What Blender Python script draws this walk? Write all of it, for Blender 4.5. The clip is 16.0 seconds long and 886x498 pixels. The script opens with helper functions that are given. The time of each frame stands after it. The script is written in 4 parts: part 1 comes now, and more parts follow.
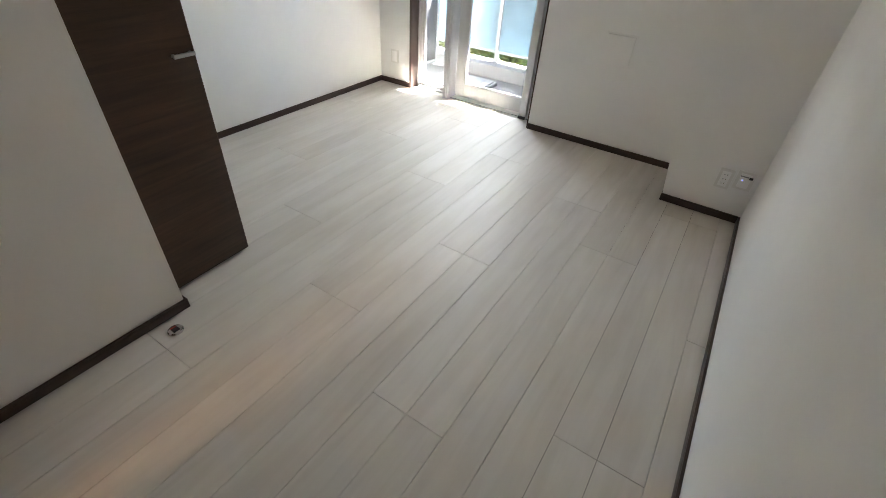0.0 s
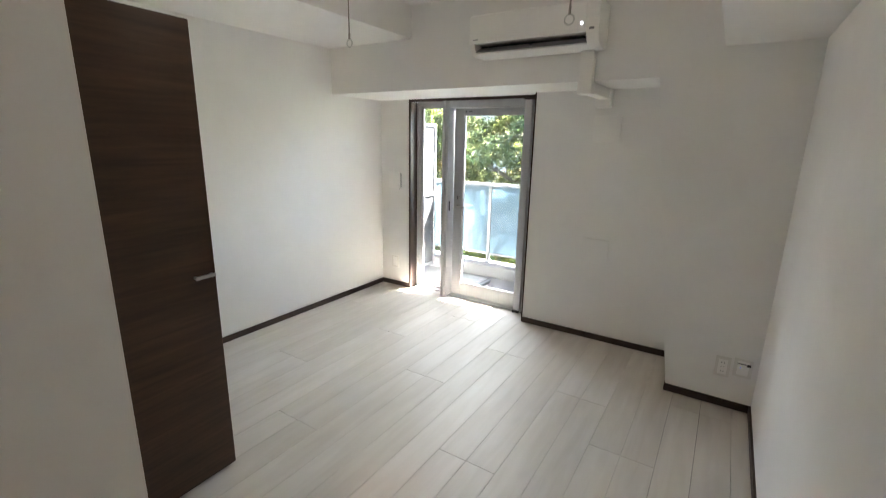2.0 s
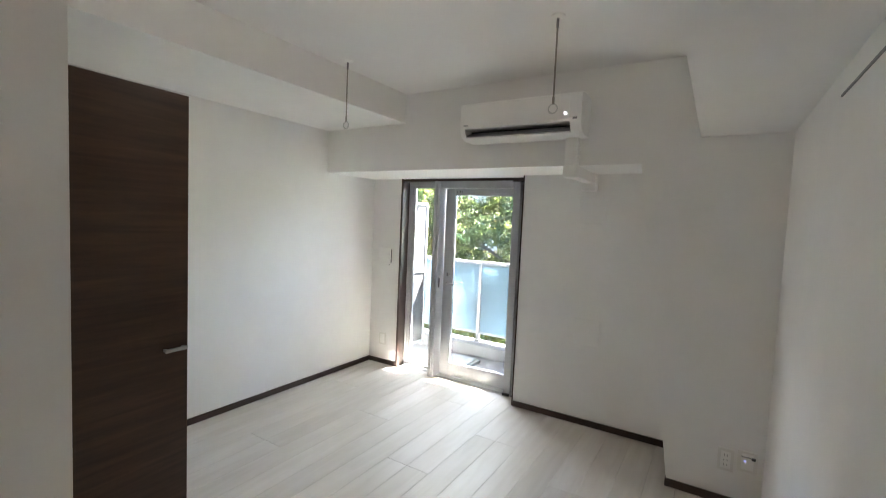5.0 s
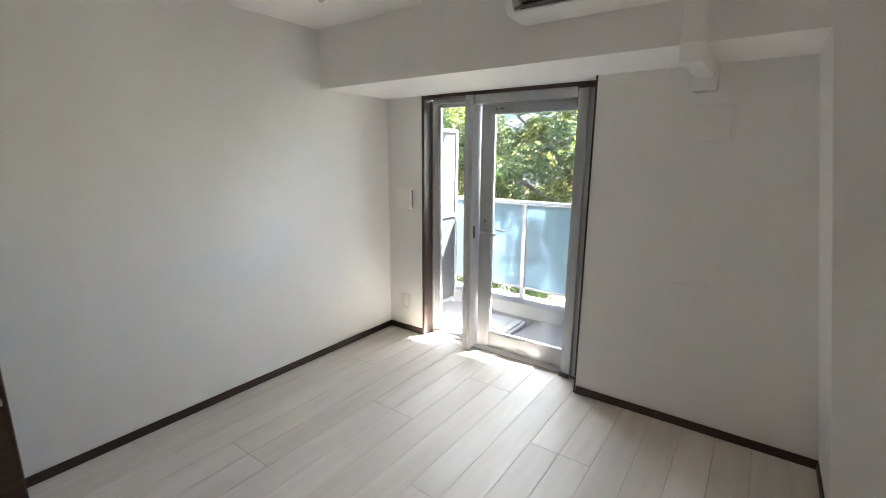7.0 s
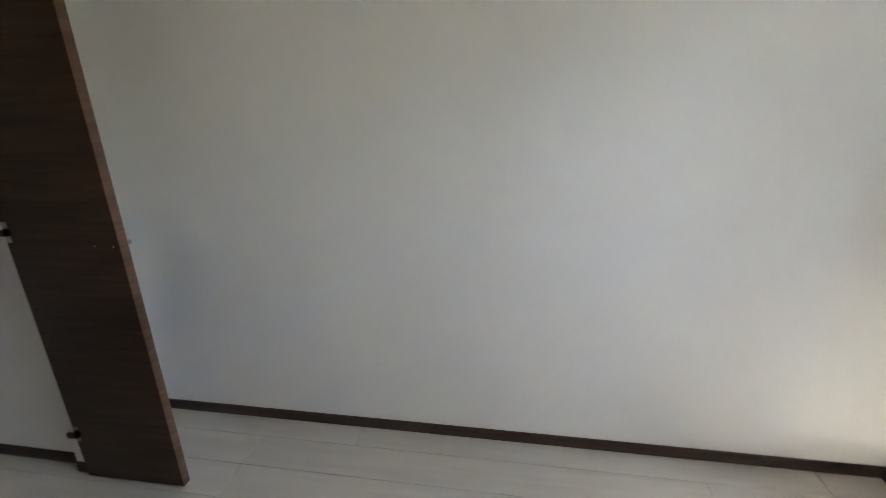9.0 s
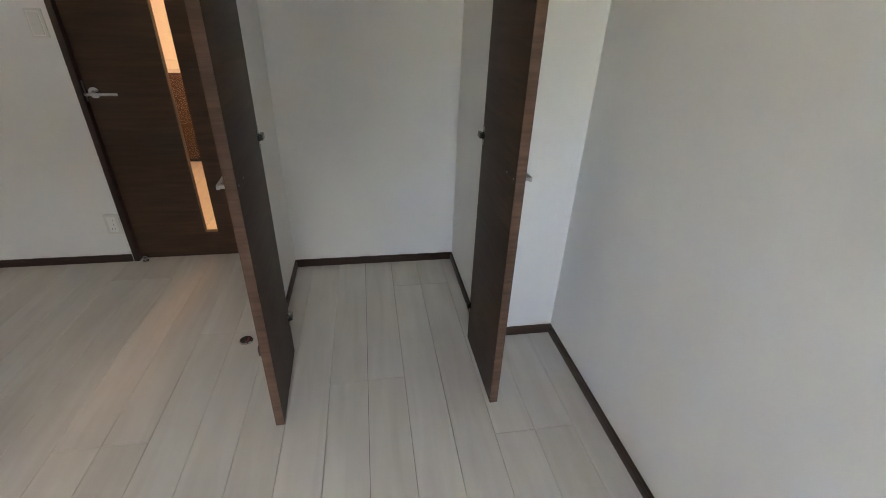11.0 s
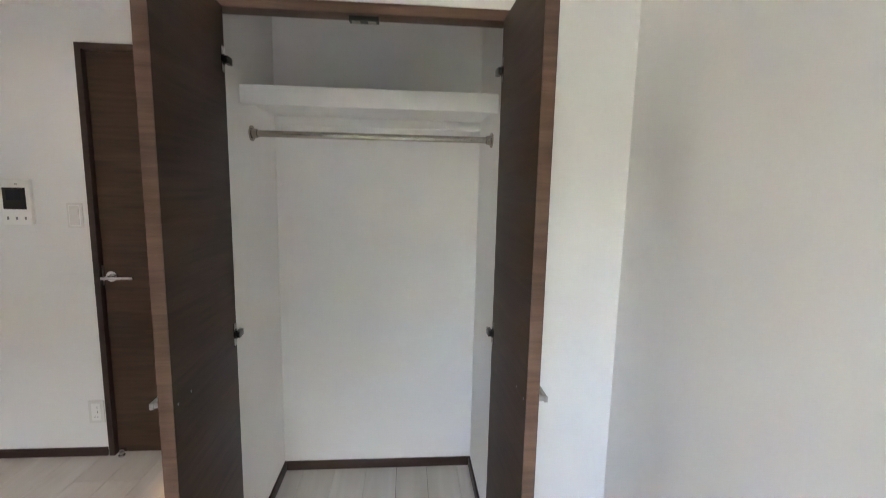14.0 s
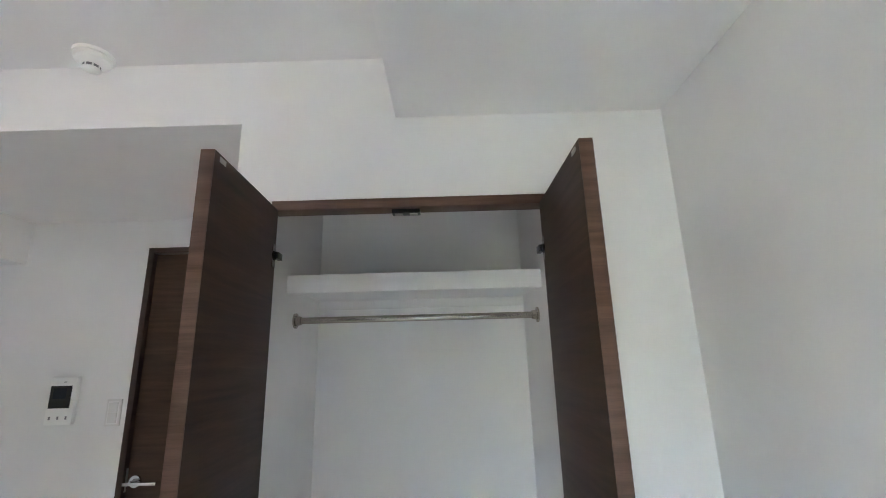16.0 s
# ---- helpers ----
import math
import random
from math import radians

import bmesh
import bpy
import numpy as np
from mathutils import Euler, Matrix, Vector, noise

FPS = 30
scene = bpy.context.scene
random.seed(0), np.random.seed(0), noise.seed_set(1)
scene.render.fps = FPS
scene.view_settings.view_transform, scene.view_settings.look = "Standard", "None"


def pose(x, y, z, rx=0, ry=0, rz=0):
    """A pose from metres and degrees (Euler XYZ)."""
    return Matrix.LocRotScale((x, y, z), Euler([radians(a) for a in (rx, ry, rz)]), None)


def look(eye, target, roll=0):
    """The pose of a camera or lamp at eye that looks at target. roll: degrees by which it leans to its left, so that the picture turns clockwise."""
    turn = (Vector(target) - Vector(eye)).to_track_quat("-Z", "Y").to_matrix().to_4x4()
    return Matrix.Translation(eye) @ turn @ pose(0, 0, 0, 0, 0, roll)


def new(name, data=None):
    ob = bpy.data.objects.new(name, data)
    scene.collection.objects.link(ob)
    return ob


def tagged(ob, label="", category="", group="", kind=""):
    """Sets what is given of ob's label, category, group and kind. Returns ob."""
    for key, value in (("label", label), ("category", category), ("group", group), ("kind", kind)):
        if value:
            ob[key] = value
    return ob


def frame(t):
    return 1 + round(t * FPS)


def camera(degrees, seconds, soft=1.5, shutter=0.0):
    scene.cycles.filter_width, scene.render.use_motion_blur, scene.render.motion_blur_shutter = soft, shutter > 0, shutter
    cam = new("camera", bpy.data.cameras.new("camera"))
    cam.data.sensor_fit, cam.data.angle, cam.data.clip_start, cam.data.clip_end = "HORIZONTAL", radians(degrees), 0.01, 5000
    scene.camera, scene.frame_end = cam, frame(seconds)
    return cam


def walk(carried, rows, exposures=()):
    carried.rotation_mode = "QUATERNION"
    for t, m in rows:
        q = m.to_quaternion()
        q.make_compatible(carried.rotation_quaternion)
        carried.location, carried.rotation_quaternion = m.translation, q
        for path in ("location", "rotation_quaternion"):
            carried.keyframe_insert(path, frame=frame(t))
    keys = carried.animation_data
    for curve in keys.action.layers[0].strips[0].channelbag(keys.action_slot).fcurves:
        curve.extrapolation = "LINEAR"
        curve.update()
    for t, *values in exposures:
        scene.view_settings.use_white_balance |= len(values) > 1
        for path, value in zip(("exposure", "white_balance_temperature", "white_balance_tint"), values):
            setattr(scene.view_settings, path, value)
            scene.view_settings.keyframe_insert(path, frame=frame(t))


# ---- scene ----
cam = camera(90.2, 16.0, soft=0.55, shutter=0.2)

PATH = [
    (0, (2.92, -0.546, 1.407), (2.105, 0.803, 0.175), 3.8),
    (0.5, (2.932, -0.551, 1.425), (2.11, 0.784, 0.183), 2.3),
    (1, (2.926, -0.562, 1.432), (2.04, 0.863, 0.343), 2.0),
    (1.5, (2.914, -0.568, 1.444), (1.954, 0.98, 0.618), 1.9),
    (2, (2.956, -0.565, 1.484), (1.913, 1.073, 1.003), 1.1),
    (2.5, (2.968, -0.566, 1.495), (1.897, 1.12, 1.381), 0.8),
    (3, (2.991, -0.571, 1.506), (1.924, 1.112, 1.671), 0.9),
    (3.5, (3.003, -0.574, 1.51), (1.962, 1.102, 1.835), 1.4),
    (4, (2.988, -0.582, 1.511), (1.971, 1.106, 1.851), 1.7),
    (4.5, (2.979, -0.563, 1.502), (1.934, 1.135, 1.666), 2.1),
    (5, (2.959, -0.526, 1.466), (1.909, 1.171, 1.335), 2.5),
    (5.2, (2.926, -0.52, 1.469), (1.898, 1.176, 1.211), 2.1),
    (7.3, (2.327, 0.444, 1.414), (1.114, 1.967, 0.956), -0.4),
    (7.5, (2.244, 0.564, 1.404), (0.925, 1.985, 0.913), -0.3),
    (8, (1.97, 0.903, 1.356), (0.414, 2.035, 0.812), -0.1),
    (8.5, (1.716, 1.18, 1.309), (-0.126, 1.709, 0.736), 0.9),
    (8.8, (1.533, 1.378, 1.305), (-0.364, 1.416, 0.672), 0.3),
    (9, (1.48, 1.563, 1.321), (-0.388, 1.246, 0.681), -1.3),
    (9.2, (1.42, 1.678, 1.323), (-0.39, 1.108, 0.692), -1.4),
    (9.5, (1.218, 1.767, 1.324), (-0.385, 0.781, 0.646), -1.3),
    (10, (1.008, 1.766, 1.381), (-0.022, 0.271, 0.543), 0.2),
    (10.2, (0.975, 1.753, 1.397), (0.182, 0.138, 0.523), 1.0),
    (12.3, (0.687, 1.311, 1.315), (0.519, -0.392, 0.278), 2.5),
    (12.5, (0.687, 1.302, 1.317), (0.498, -0.397, 0.28), 2.5),
    (13, (0.684, 1.296, 1.339), (0.499, -0.451, 0.384), 2.4),
    (13.5, (0.679, 1.311, 1.368), (0.515, -0.576, 0.723), 1.7),
    (14, (0.684, 1.345, 1.41), (0.522, -0.63, 1.139), 1.2),
    (14.5, (0.696, 1.363, 1.428), (0.531, -0.629, 1.513), 0.8),
    (15, (0.702, 1.379, 1.445), (0.541, -0.582, 1.803), 0.0),
    (15.5, (0.711, 1.359, 1.453), (0.564, -0.581, 1.918), -1.0),
    (16, (0.696, 1.263, 1.443), (0.709, -0.676, 1.933), -1.5),
]
walk(cam, [(t, look(e, g, r)) for t, e, g, r in PATH],
     [(0, 5.98, 6380, 14), (1.5, 5.94, 6450, 14), (3, 5.99, 6500, 14), (5, 5.90, 6250, 14), (7.5, 5.48, 6400, 16), (8, 5.23, 6200, 17), (8.5, 5.13, 6650, 18), (9, 5.44, 6380, 16), (9.5, 5.45, 6350, 16),
      (10.2, 5.63, 6450, 16), (12.5, 6.34, 6350, 19), (13.5, 6.52, 6350, 19), (14.5, 6.71, 6070, 19), (15, 6.56, 5900, 18), (16, 6.49, 5750, 17)])

# ---- light ----
SUN_EL, SUN_AZ = radians(54.8), math.atan2(0.55, 0.83)
world = bpy.data.worlds.new("sky")
scene.world = world
world.use_nodes = True
wn = world.node_tree
sky = wn.nodes.new("ShaderNodeTexSky")
sky.sky_type, sky.sun_disc, sky.sun_elevation, sky.sun_rotation = "NISHITA", False, SUN_EL, SUN_AZ
wn.nodes["Background"].inputs["Strength"].default_value = 0.05
wn.links.new(sky.outputs["Color"], wn.nodes["Background"].inputs["Color"])
sun_data = bpy.data.lights.new("sun", "SUN")
sun_data.energy, sun_data.angle, sun_data.color = 5.0, radians(0.53), (1, 0.95, 0.87)
sun = new("sun", sun_data)
sun_from = Vector((math.sin(SUN_AZ) * math.cos(SUN_EL), math.cos(SUN_AZ) * math.cos(SUN_EL), math.sin(SUN_EL)))
sun.matrix_world = look(sun_from * 30, (0, 0, 0))
hall_data = bpy.data.lights.new("hall_lamp", "POINT")
hall_data.energy, hall_data.color, hall_data.shadow_soft_size = 0.62, (1, 0.56, 0.28), 0.06
hall_lamp = new("hall_lamp", hall_data)
hall_lamp.location = (1.72, -1.42, 2.12)
# added fill lamp, out of view at the balcony roof edge, brightening the room
strip_data = bpy.data.lights.new("window_skylight", "AREA")
strip_data.shape, strip_data.size, strip_data.size_y, strip_data.energy, strip_data.color = "RECTANGLE", 2.4, 0.44, 3.6, (0.93, 0.96, 1.0)
sky_fill = new("window_skylight", strip_data)
sky_fill.matrix_world = look((0.3, 4.32, 2.30), (1.3, 0.6, 1.5))
scene.cycles.max_bounces, scene.cycles.diffuse_bounces = 16, 12


# ---- materials ----
def shader(name):
    m = bpy.data.materials.new(name)
    m.use_nodes = True
    return m, m.node_tree, m.node_tree.nodes["Principled BSDF"]


def noise_node(nt, scale, detail=4, stretch=None, rough=0.55):
    tc = nt.nodes.new("ShaderNodeTexCoord")
    mp = nt.nodes.new("ShaderNodeMapping")
    nz = nt.nodes.new("ShaderNodeTexNoise")
    nt.links.new(tc.outputs["Object"], mp.inputs["Vector"])
    if stretch:
        mp.inputs["Scale"].default_value = stretch
    nt.links.new(mp.outputs["Vector"], nz.inputs["Vector"])
    nz.inputs["Scale"].default_value, nz.inputs["Detail"].default_value = scale, detail
    nz.inputs["Roughness"].default_value = rough
    return nz, mp


def ramp(nt, src, a, b, lo=0.3, hi=0.7):
    r = nt.nodes.new("ShaderNodeValToRGB")
    r.color_ramp.elements[0].position, r.color_ramp.elements[1].position = lo, hi
    r.color_ramp.elements[0].color, r.color_ramp.elements[1].color = (*a, 1), (*b, 1)
    nt.links.new(src, r.inputs["Fac"])
    return r.outputs["Color"]


def mul(nt, a, b, fac=1.0):
    m = nt.nodes.new("ShaderNodeMix")
    m.data_type, m.blend_type = "RGBA", "MULTIPLY"
    m.inputs["Factor"].default_value = fac
    nt.links.new(a, m.inputs["A"])
    nt.links.new(b, m.inputs["B"])
    return m.outputs["Result"]


def bump(nt, src, bsdf, strength, dist):
    b = nt.nodes.new("ShaderNodeBump")
    b.inputs["Strength"].default_value, b.inputs["Distance"].default_value = strength, dist
    nt.links.new(src, b.inputs["Height"])
    nt.links.new(b.outputs["Normal"], bsdf.inputs["Normal"])


def surface(name, color, rough=0.5, metal=0.0, vary=0.06, coarse=3.0, fine=120.0, relief=0.1, dist=0.001, stretch=None):
    """Painted, moulded or cast surface: broad stains, fine grain and relief."""
    m, nt, bs = shader(name)
    big, _ = noise_node(nt, coarse, 5, stretch)
    small, _ = noise_node(nt, fine, 3, stretch)
    c1 = ramp(nt, big.outputs["Fac"], [c * (1 - vary) for c in color], [min(1, c * (1 + vary)) for c in color])
    c2 = ramp(nt, small.outputs["Fac"], [1 - vary * 0.7] * 3, [1, 1, 1])
    nt.links.new(mul(nt, c1, c2), bs.inputs["Base Color"])
    rr = nt.nodes.new("ShaderNodeMapRange")
    rr.inputs["To Min"].default_value, rr.inputs["To Max"].default_value = rough * 0.85, min(1, rough * 1.15)
    nt.links.new(big.outputs["Fac"], rr.inputs["Value"])
    nt.links.new(rr.outputs["Result"], bs.inputs["Roughness"])
    bs.inputs["Metallic"].default_value = metal
    bump(nt, small.outputs["Fac"], bs, relief, dist)
    return m


def plank_wood(name, light, dark):
    """Whitewashed boards, grain along y; each board its own tone and grain."""
    m, nt, bs = shader(name)
    info = nt.nodes.new("ShaderNodeObjectInfo")
    grain, mp = noise_node(nt, 3.4, 7, (6, 0.55, 6), 0.5)
    grain.inputs["Distortion"].default_value = 0.7
    add = nt.nodes.new("ShaderNodeCombineXYZ")
    k = nt.nodes.new("ShaderNodeMath")
    k.operation = "MULTIPLY"
    k.inputs[1].default_value = 37.0
    nt.links.new(info.outputs["Random"], k.inputs[0])
    for i in range(3):
        nt.links.new(k.outputs[0], add.inputs[i])
    nt.links.new(add.outputs[0], mp.inputs["Location"])
    cloud, mp2 = noise_node(nt, 1.6, 3, (2.2, 0.8, 1))
    nt.links.new(add.outputs[0], mp2.inputs["Location"])
    c1 = ramp(nt, grain.outputs["Fac"], dark, light, 0.28, 0.66)
    c2 = ramp(nt, cloud.outputs["Fac"], (0.885, 0.87, 0.85), (1, 1, 1), 0.33, 0.67)
    c3 = ramp(nt, info.outputs["Random"], (0.945, 0.94, 0.93), (1, 1, 1), 0, 1)
    nt.links.new(mul(nt, mul(nt, c1, c2), c3), bs.inputs["Base Color"])
    rr = nt.nodes.new("ShaderNodeMapRange")
    rr.inputs["To Min"].default_value, rr.inputs["To Max"].default_value = 0.50, 0.41
    nt.links.new(grain.outputs["Fac"], rr.inputs["Value"])
    nt.links.new(rr.outputs["Result"], bs.inputs["Roughness"])
    bump(nt, grain.outputs["Fac"], bs, 0.12, 0.0008)
    return m


def veneer(name, light, dark, rough=0.45, gloss=0.32):
    """Dark printed veneer, grain running level across the face."""
    m, nt, bs = shader(name)
    grain, _ = noise_node(nt, 5, 6, (0.7, 0.7, 11), 0.5)
    grain.inputs["Distortion"].default_value = 0.5
    broad, _ = noise_node(nt, 2.2, 4, (0.5, 0.5, 5))
    pores, _ = noise_node(nt, 60, 2, (0.6, 0.6, 14))
    c1 = ramp(nt, grain.outputs["Fac"], dark, light, 0.25, 0.78)
    c2 = ramp(nt, broad.outputs["Fac"], (0.72, 0.7, 0.68), (1.1, 1.1, 1.1), 0.3, 0.7)
    c3 = ramp(nt, pores.outputs["Fac"], (0.88, 0.88, 0.88), (1, 1, 1), 0.35, 0.5)
    nt.links.new(mul(nt, mul(nt, c1, c2), c3), bs.inputs["Base Color"])
    bs.inputs["Roughness"].default_value = rough
    bs.inputs["Specular IOR Level"].default_value = gloss
    bump(nt, pores.outputs["Fac"], bs, 0.15, 0.0004)
    return m


def clear_glass(name, tint=(0.96, 0.98, 0.97)):
    m = bpy.data.materials.new(name)
    m.use_nodes = True
    nt = m.node_tree
    nt.nodes.remove(nt.nodes["Principled BSDF"])
    t, g, f, mx = (nt.nodes.new(n) for n in ("ShaderNodeBsdfTransparent", "ShaderNodeBsdfGlossy", "ShaderNodeLayerWeight", "ShaderNodeMixShader"))
    pw, mr = nt.nodes.new("ShaderNodeMath"), nt.nodes.new("ShaderNodeMapRange")
    pw.operation = "POWER"
    pw.inputs[1].default_value = 4.5
    mr.inputs["To Min"].default_value, mr.inputs["To Max"].default_value = 0.025, 0.85
    t.inputs["Color"].default_value = (*tint, 1)
    g.inputs["Roughness"].default_value = 0.02
    f.inputs["Blend"].default_value = 0.5
    nt.links.new(f.outputs["Facing"], pw.inputs[0])
    nt.links.new(pw.outputs[0], mr.inputs["Value"])
    nt.links.new(mr.outputs["Result"], mx.inputs[0])
    nt.links.new(t.outputs[0], mx.inputs[1])
    nt.links.new(g.outputs[0], mx.inputs[2])
    nt.links.new(mx.outputs[0], nt.nodes["Material Output"].inputs["Surface"])
    return m


def thin_leaf(name, a, b, through_light, patch=False):
    """Leaf or milky sheet that lets light through."""
    m, nt, bs = shader(name)
    geo = nt.nodes.new("ShaderNodeNewGeometry")
    col = ramp(nt, geo.outputs["Random Per Island"], a, b, 0, 1)
    if patch:
        tone, _ = noise_node(nt, 0.9, 3)
        col = mul(nt, col, ramp(nt, tone.outputs["Fac"], (0.42, 0.62, 0.9), (1.15, 1.0, 0.85), 0.38, 0.6))
        rust, _ = noise_node(nt, 1.3, 2, (1.1, 0.9, 1.2))
        col = mul(nt, col, ramp(nt, rust.outputs["Fac"], (1, 1, 1), (1.45, 0.86, 0.8), 0.55, 0.68))
    nt.links.new(col, bs.inputs["Base Color"])
    bs.inputs["Roughness"].default_value = 0.5
    tr, mx = nt.nodes.new("ShaderNodeBsdfTranslucent"), nt.nodes.new("ShaderNodeMixShader")
    nt.links.new(col, tr.inputs["Color"])
    mx.inputs[0].default_value = through_light
    nt.links.new(bs.outputs[0], mx.inputs[1])
    nt.links.new(tr.outputs[0], mx.inputs[2])
    nt.links.new(mx.outputs[0], nt.nodes["Material Output"].inputs["Surface"])
    return m


def glow(name, color, strength):
    m, nt, bs = shader(name)
    bs.inputs["Base Color"].default_value = (*color, 1)
    bs.inputs["Emission Color"].default_value = (*color, 1)
    bs.inputs["Emission Strength"].default_value = strength
    return m


PAPER = surface("wallpaper", (0.85, 0.839, 0.82), 0.85, 0, 0.016, 5, 170, 0.22, 0.0012)
CEIL = surface("ceiling_paper", (0.845, 0.834, 0.818), 0.88, 0, 0.025, 1.3, 190, 0.3, 0.0012)
PLANK = plank_wood("whitewashed_plank", (0.67, 0.628, 0.575), (0.60, 0.556, 0.50))
GROOVE = surface("groove", (0.055, 0.040, 0.03), 0.9)
WALNUT = veneer("dark_walnut_veneer", (0.098, 0.055, 0.034), (0.054, 0.031, 0.019))
INNER = veneer("leaf_back_veneer", (0.080, 0.046, 0.031), (0.038, 0.022, 0.015), 0.5, 0.2)
EDGE = veneer("leaf_edge_band", (0.205, 0.118, 0.080), (0.085, 0.049, 0.034), 0.42)
SKIRT = surface("skirting_foil", (0.052, 0.028, 0.020), 0.4, 0, 0.15, 6, 60, 0.1, 0.0005, (1, 1, 20))
CASE = surface("casing_foil", (0.055, 0.030, 0.022), 0.4, 0, 0.18, 5, 60, 0.1, 0.0005, (8, 8, 1))
ALU = surface("anodised_aluminium", (0.49, 0.50, 0.51), 0.45, 0.35, 0.05, 4, 150, 0.05, 0.0003, (6, 6, 1))
ALU_WHITE = surface("silver_paint", (0.56, 0.57, 0.58), 0.4, 0.2, 0.05, 4, 90)
RAIL_PAINT = surface("railing_paint", (0.34, 0.345, 0.35), 0.45, 0.2, 0.05, 4, 90)
CHROME = surface("chrome", (0.62, 0.61, 0.60), 0.12, 1.0, 0.03, 8, 60, 0.02)
STEEL = surface("brushed_steel", (0.46, 0.44, 0.41), 0.38, 1.0, 0.06, 6, 90, 0.05)
SATIN = surface("satin_nickel", (0.47, 0.46, 0.45), 0.32, 0.9, 0.03, 6, 60, 0.02)
PLASTIC = surface("white_plastic", (0.88, 0.87, 0.845), 0.36, 0, 0.02, 6, 200, 0.03, 0.0003)
PLATE = surface("socket_plastic", (0.76, 0.745, 0.71), 0.42, 0, 0.02, 6, 200, 0.03, 0.0003)
LAMINATE = surface("white_laminate", (0.82, 0.81, 0.79), 0.5, 0, 0.02, 4, 160, 0.05, 0.0003)
BLACK = surface("black_plastic", (0.018, 0.018, 0.02), 0.35, 0, 0.1, 8, 120, 0.05)
GREY = surface("grey_plastic", (0.22, 0.22, 0.23), 0.5, 0, 0.08, 8, 120, 0.05)
DARK_SCREEN = surface("dark_screen", (0.006, 0.007, 0.010), 0.32, 0, 0.1, 8, 60, 0.0)
SCREEN_GLASS = surface("screen_window", (0.035, 0.04, 0.055), 0.18, 0, 0.1, 8, 60, 0.0)
SILL = surface("pale_sill", (0.68, 0.66, 0.63), 0.4, 0.1, 0.04, 4, 120, 0.05)
TUBE = surface("rail_steel", (0.42, 0.385, 0.34), 0.26, 1.0, 0.05, 6, 90, 0.02)
HINGE = surface("hinge_nickel", (0.40, 0.385, 0.37), 0.24, 1.0, 0.1, 30, 120, 0.05)
STEM = surface("stem_steel", (0.36, 0.34, 0.31), 0.35, 1.0, 0.06, 6, 90, 0.05)
HINGE_ARM = surface("dark_nickel", (0.12, 0.115, 0.11), 0.22, 1.0, 0.1, 30, 120, 0.05)
RED = surface("red_enamel", (0.55, 0.07, 0.05), 0.3, 0, 0.1, 20, 200)
WIRE = surface("wire", (0.46, 0.47, 0.48), 0.4, 0.4)
GLASS = clear_glass("window_glass")
MILKY = thin_leaf("milky_blue_glass", (0.20, 0.268, 0.315), (0.205, 0.273, 0.32), 0.65)
CONCRETE = surface("balcony_coating", (0.115, 0.113, 0.121), 0.75, 0, 0.12, 5, 80, 0.3, 0.002)
CURB = surface("curb_coating", (0.16, 0.16, 0.17), 0.7, 0, 0.1, 5, 80, 0.3, 0.002)
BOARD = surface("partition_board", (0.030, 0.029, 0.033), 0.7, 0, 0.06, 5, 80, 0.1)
HATCH = surface("hatch_paint", (0.22, 0.225, 0.235), 0.45, 0.1, 0.06, 5, 80, 0.1)
RENDERED = surface("facade_render", (0.33, 0.335, 0.37), 0.85, 0, 0.08, 0.4, 20, 0.2, 0.01)
PANE_FAR = surface("far_pane", (0.10, 0.13, 0.17), 0.15, 0, 0.2, 0.3, 5, 0.0)
EARTH = surface("garden_ground", (0.10, 0.11, 0.06), 0.95, 0, 0.4, 0.4, 9, 0.6, 0.05)
BARK = surface("bark", (0.11, 0.085, 0.065), 0.9, 0, 0.3, 6, 40, 0.8, 0.02, (3, 3, 0.6))
LEAF = thin_leaf("leaf", (0.06, 0.112, 0.031), (0.225, 0.245, 0.064), 0.62, True)
HEDGE = thin_leaf("hedge_leaf", (0.015, 0.034, 0.009), (0.05, 0.08, 0.018), 0.3)
BULB = glow("lit_bulb", (1.0, 0.86, 0.69), 1.2)
LED = glow("white_led", (0.9, 0.95, 1.0), 0.15)
LED_BLUE = glow("blue_led", (0.35, 0.42, 1.0), 0.16)
CLEAR = surface("milky_runner", (0.66, 0.66, 0.64), 0.25, 0, 0.03)


# ---- mesh helpers ----
ORIGIN = {}


def box(bm, x0, x1, y0, y1, z0, z1, bevel=0.0):
    before = set(bm.faces)
    bmesh.ops.create_cube(bm, size=1, matrix=Matrix.LocRotScale(((x0 + x1) / 2, (y0 + y1) / 2, (z0 + z1) / 2), None, (abs(x1 - x0), abs(y1 - y0), abs(z1 - z0))))
    if bevel:
        edges = {e for f in set(bm.faces) - before for e in f.edges}
        bmesh.ops.bevel(bm, geom=list(edges), offset=bevel, segments=2, affect="EDGES", profile=0.6)
    return bm


def rod(bm, a, b, r, r2=None, seg=16):
    a, b = Vector(a), Vector(b)
    d = b - a
    m = Matrix.Translation((a + b) / 2) @ d.to_track_quat("Z", "Y").to_matrix().to_4x4()
    bmesh.ops.create_cone(bm, cap_ends=True, segments=seg, radius1=r, radius2=r if r2 is None else r2, depth=d.length, matrix=m)
    return bm


def prism(bm, outline, x0, x1):
    """A closed (y, z) outline drawn out along x."""
    a = [bm.verts.new((x0, y, z)) for y, z in outline]
    b = [bm.verts.new((x1, y, z)) for y, z in outline]
    n = len(outline)
    bm.faces.new(a)
    bm.faces.new(b[::-1])
    for i in range(n):
        bm.faces.new((a[i], b[i], b[(i + 1) % n], a[(i + 1) % n]))
    bmesh.ops.recalc_face_normals(bm, faces=bm.faces[:])
    return bm


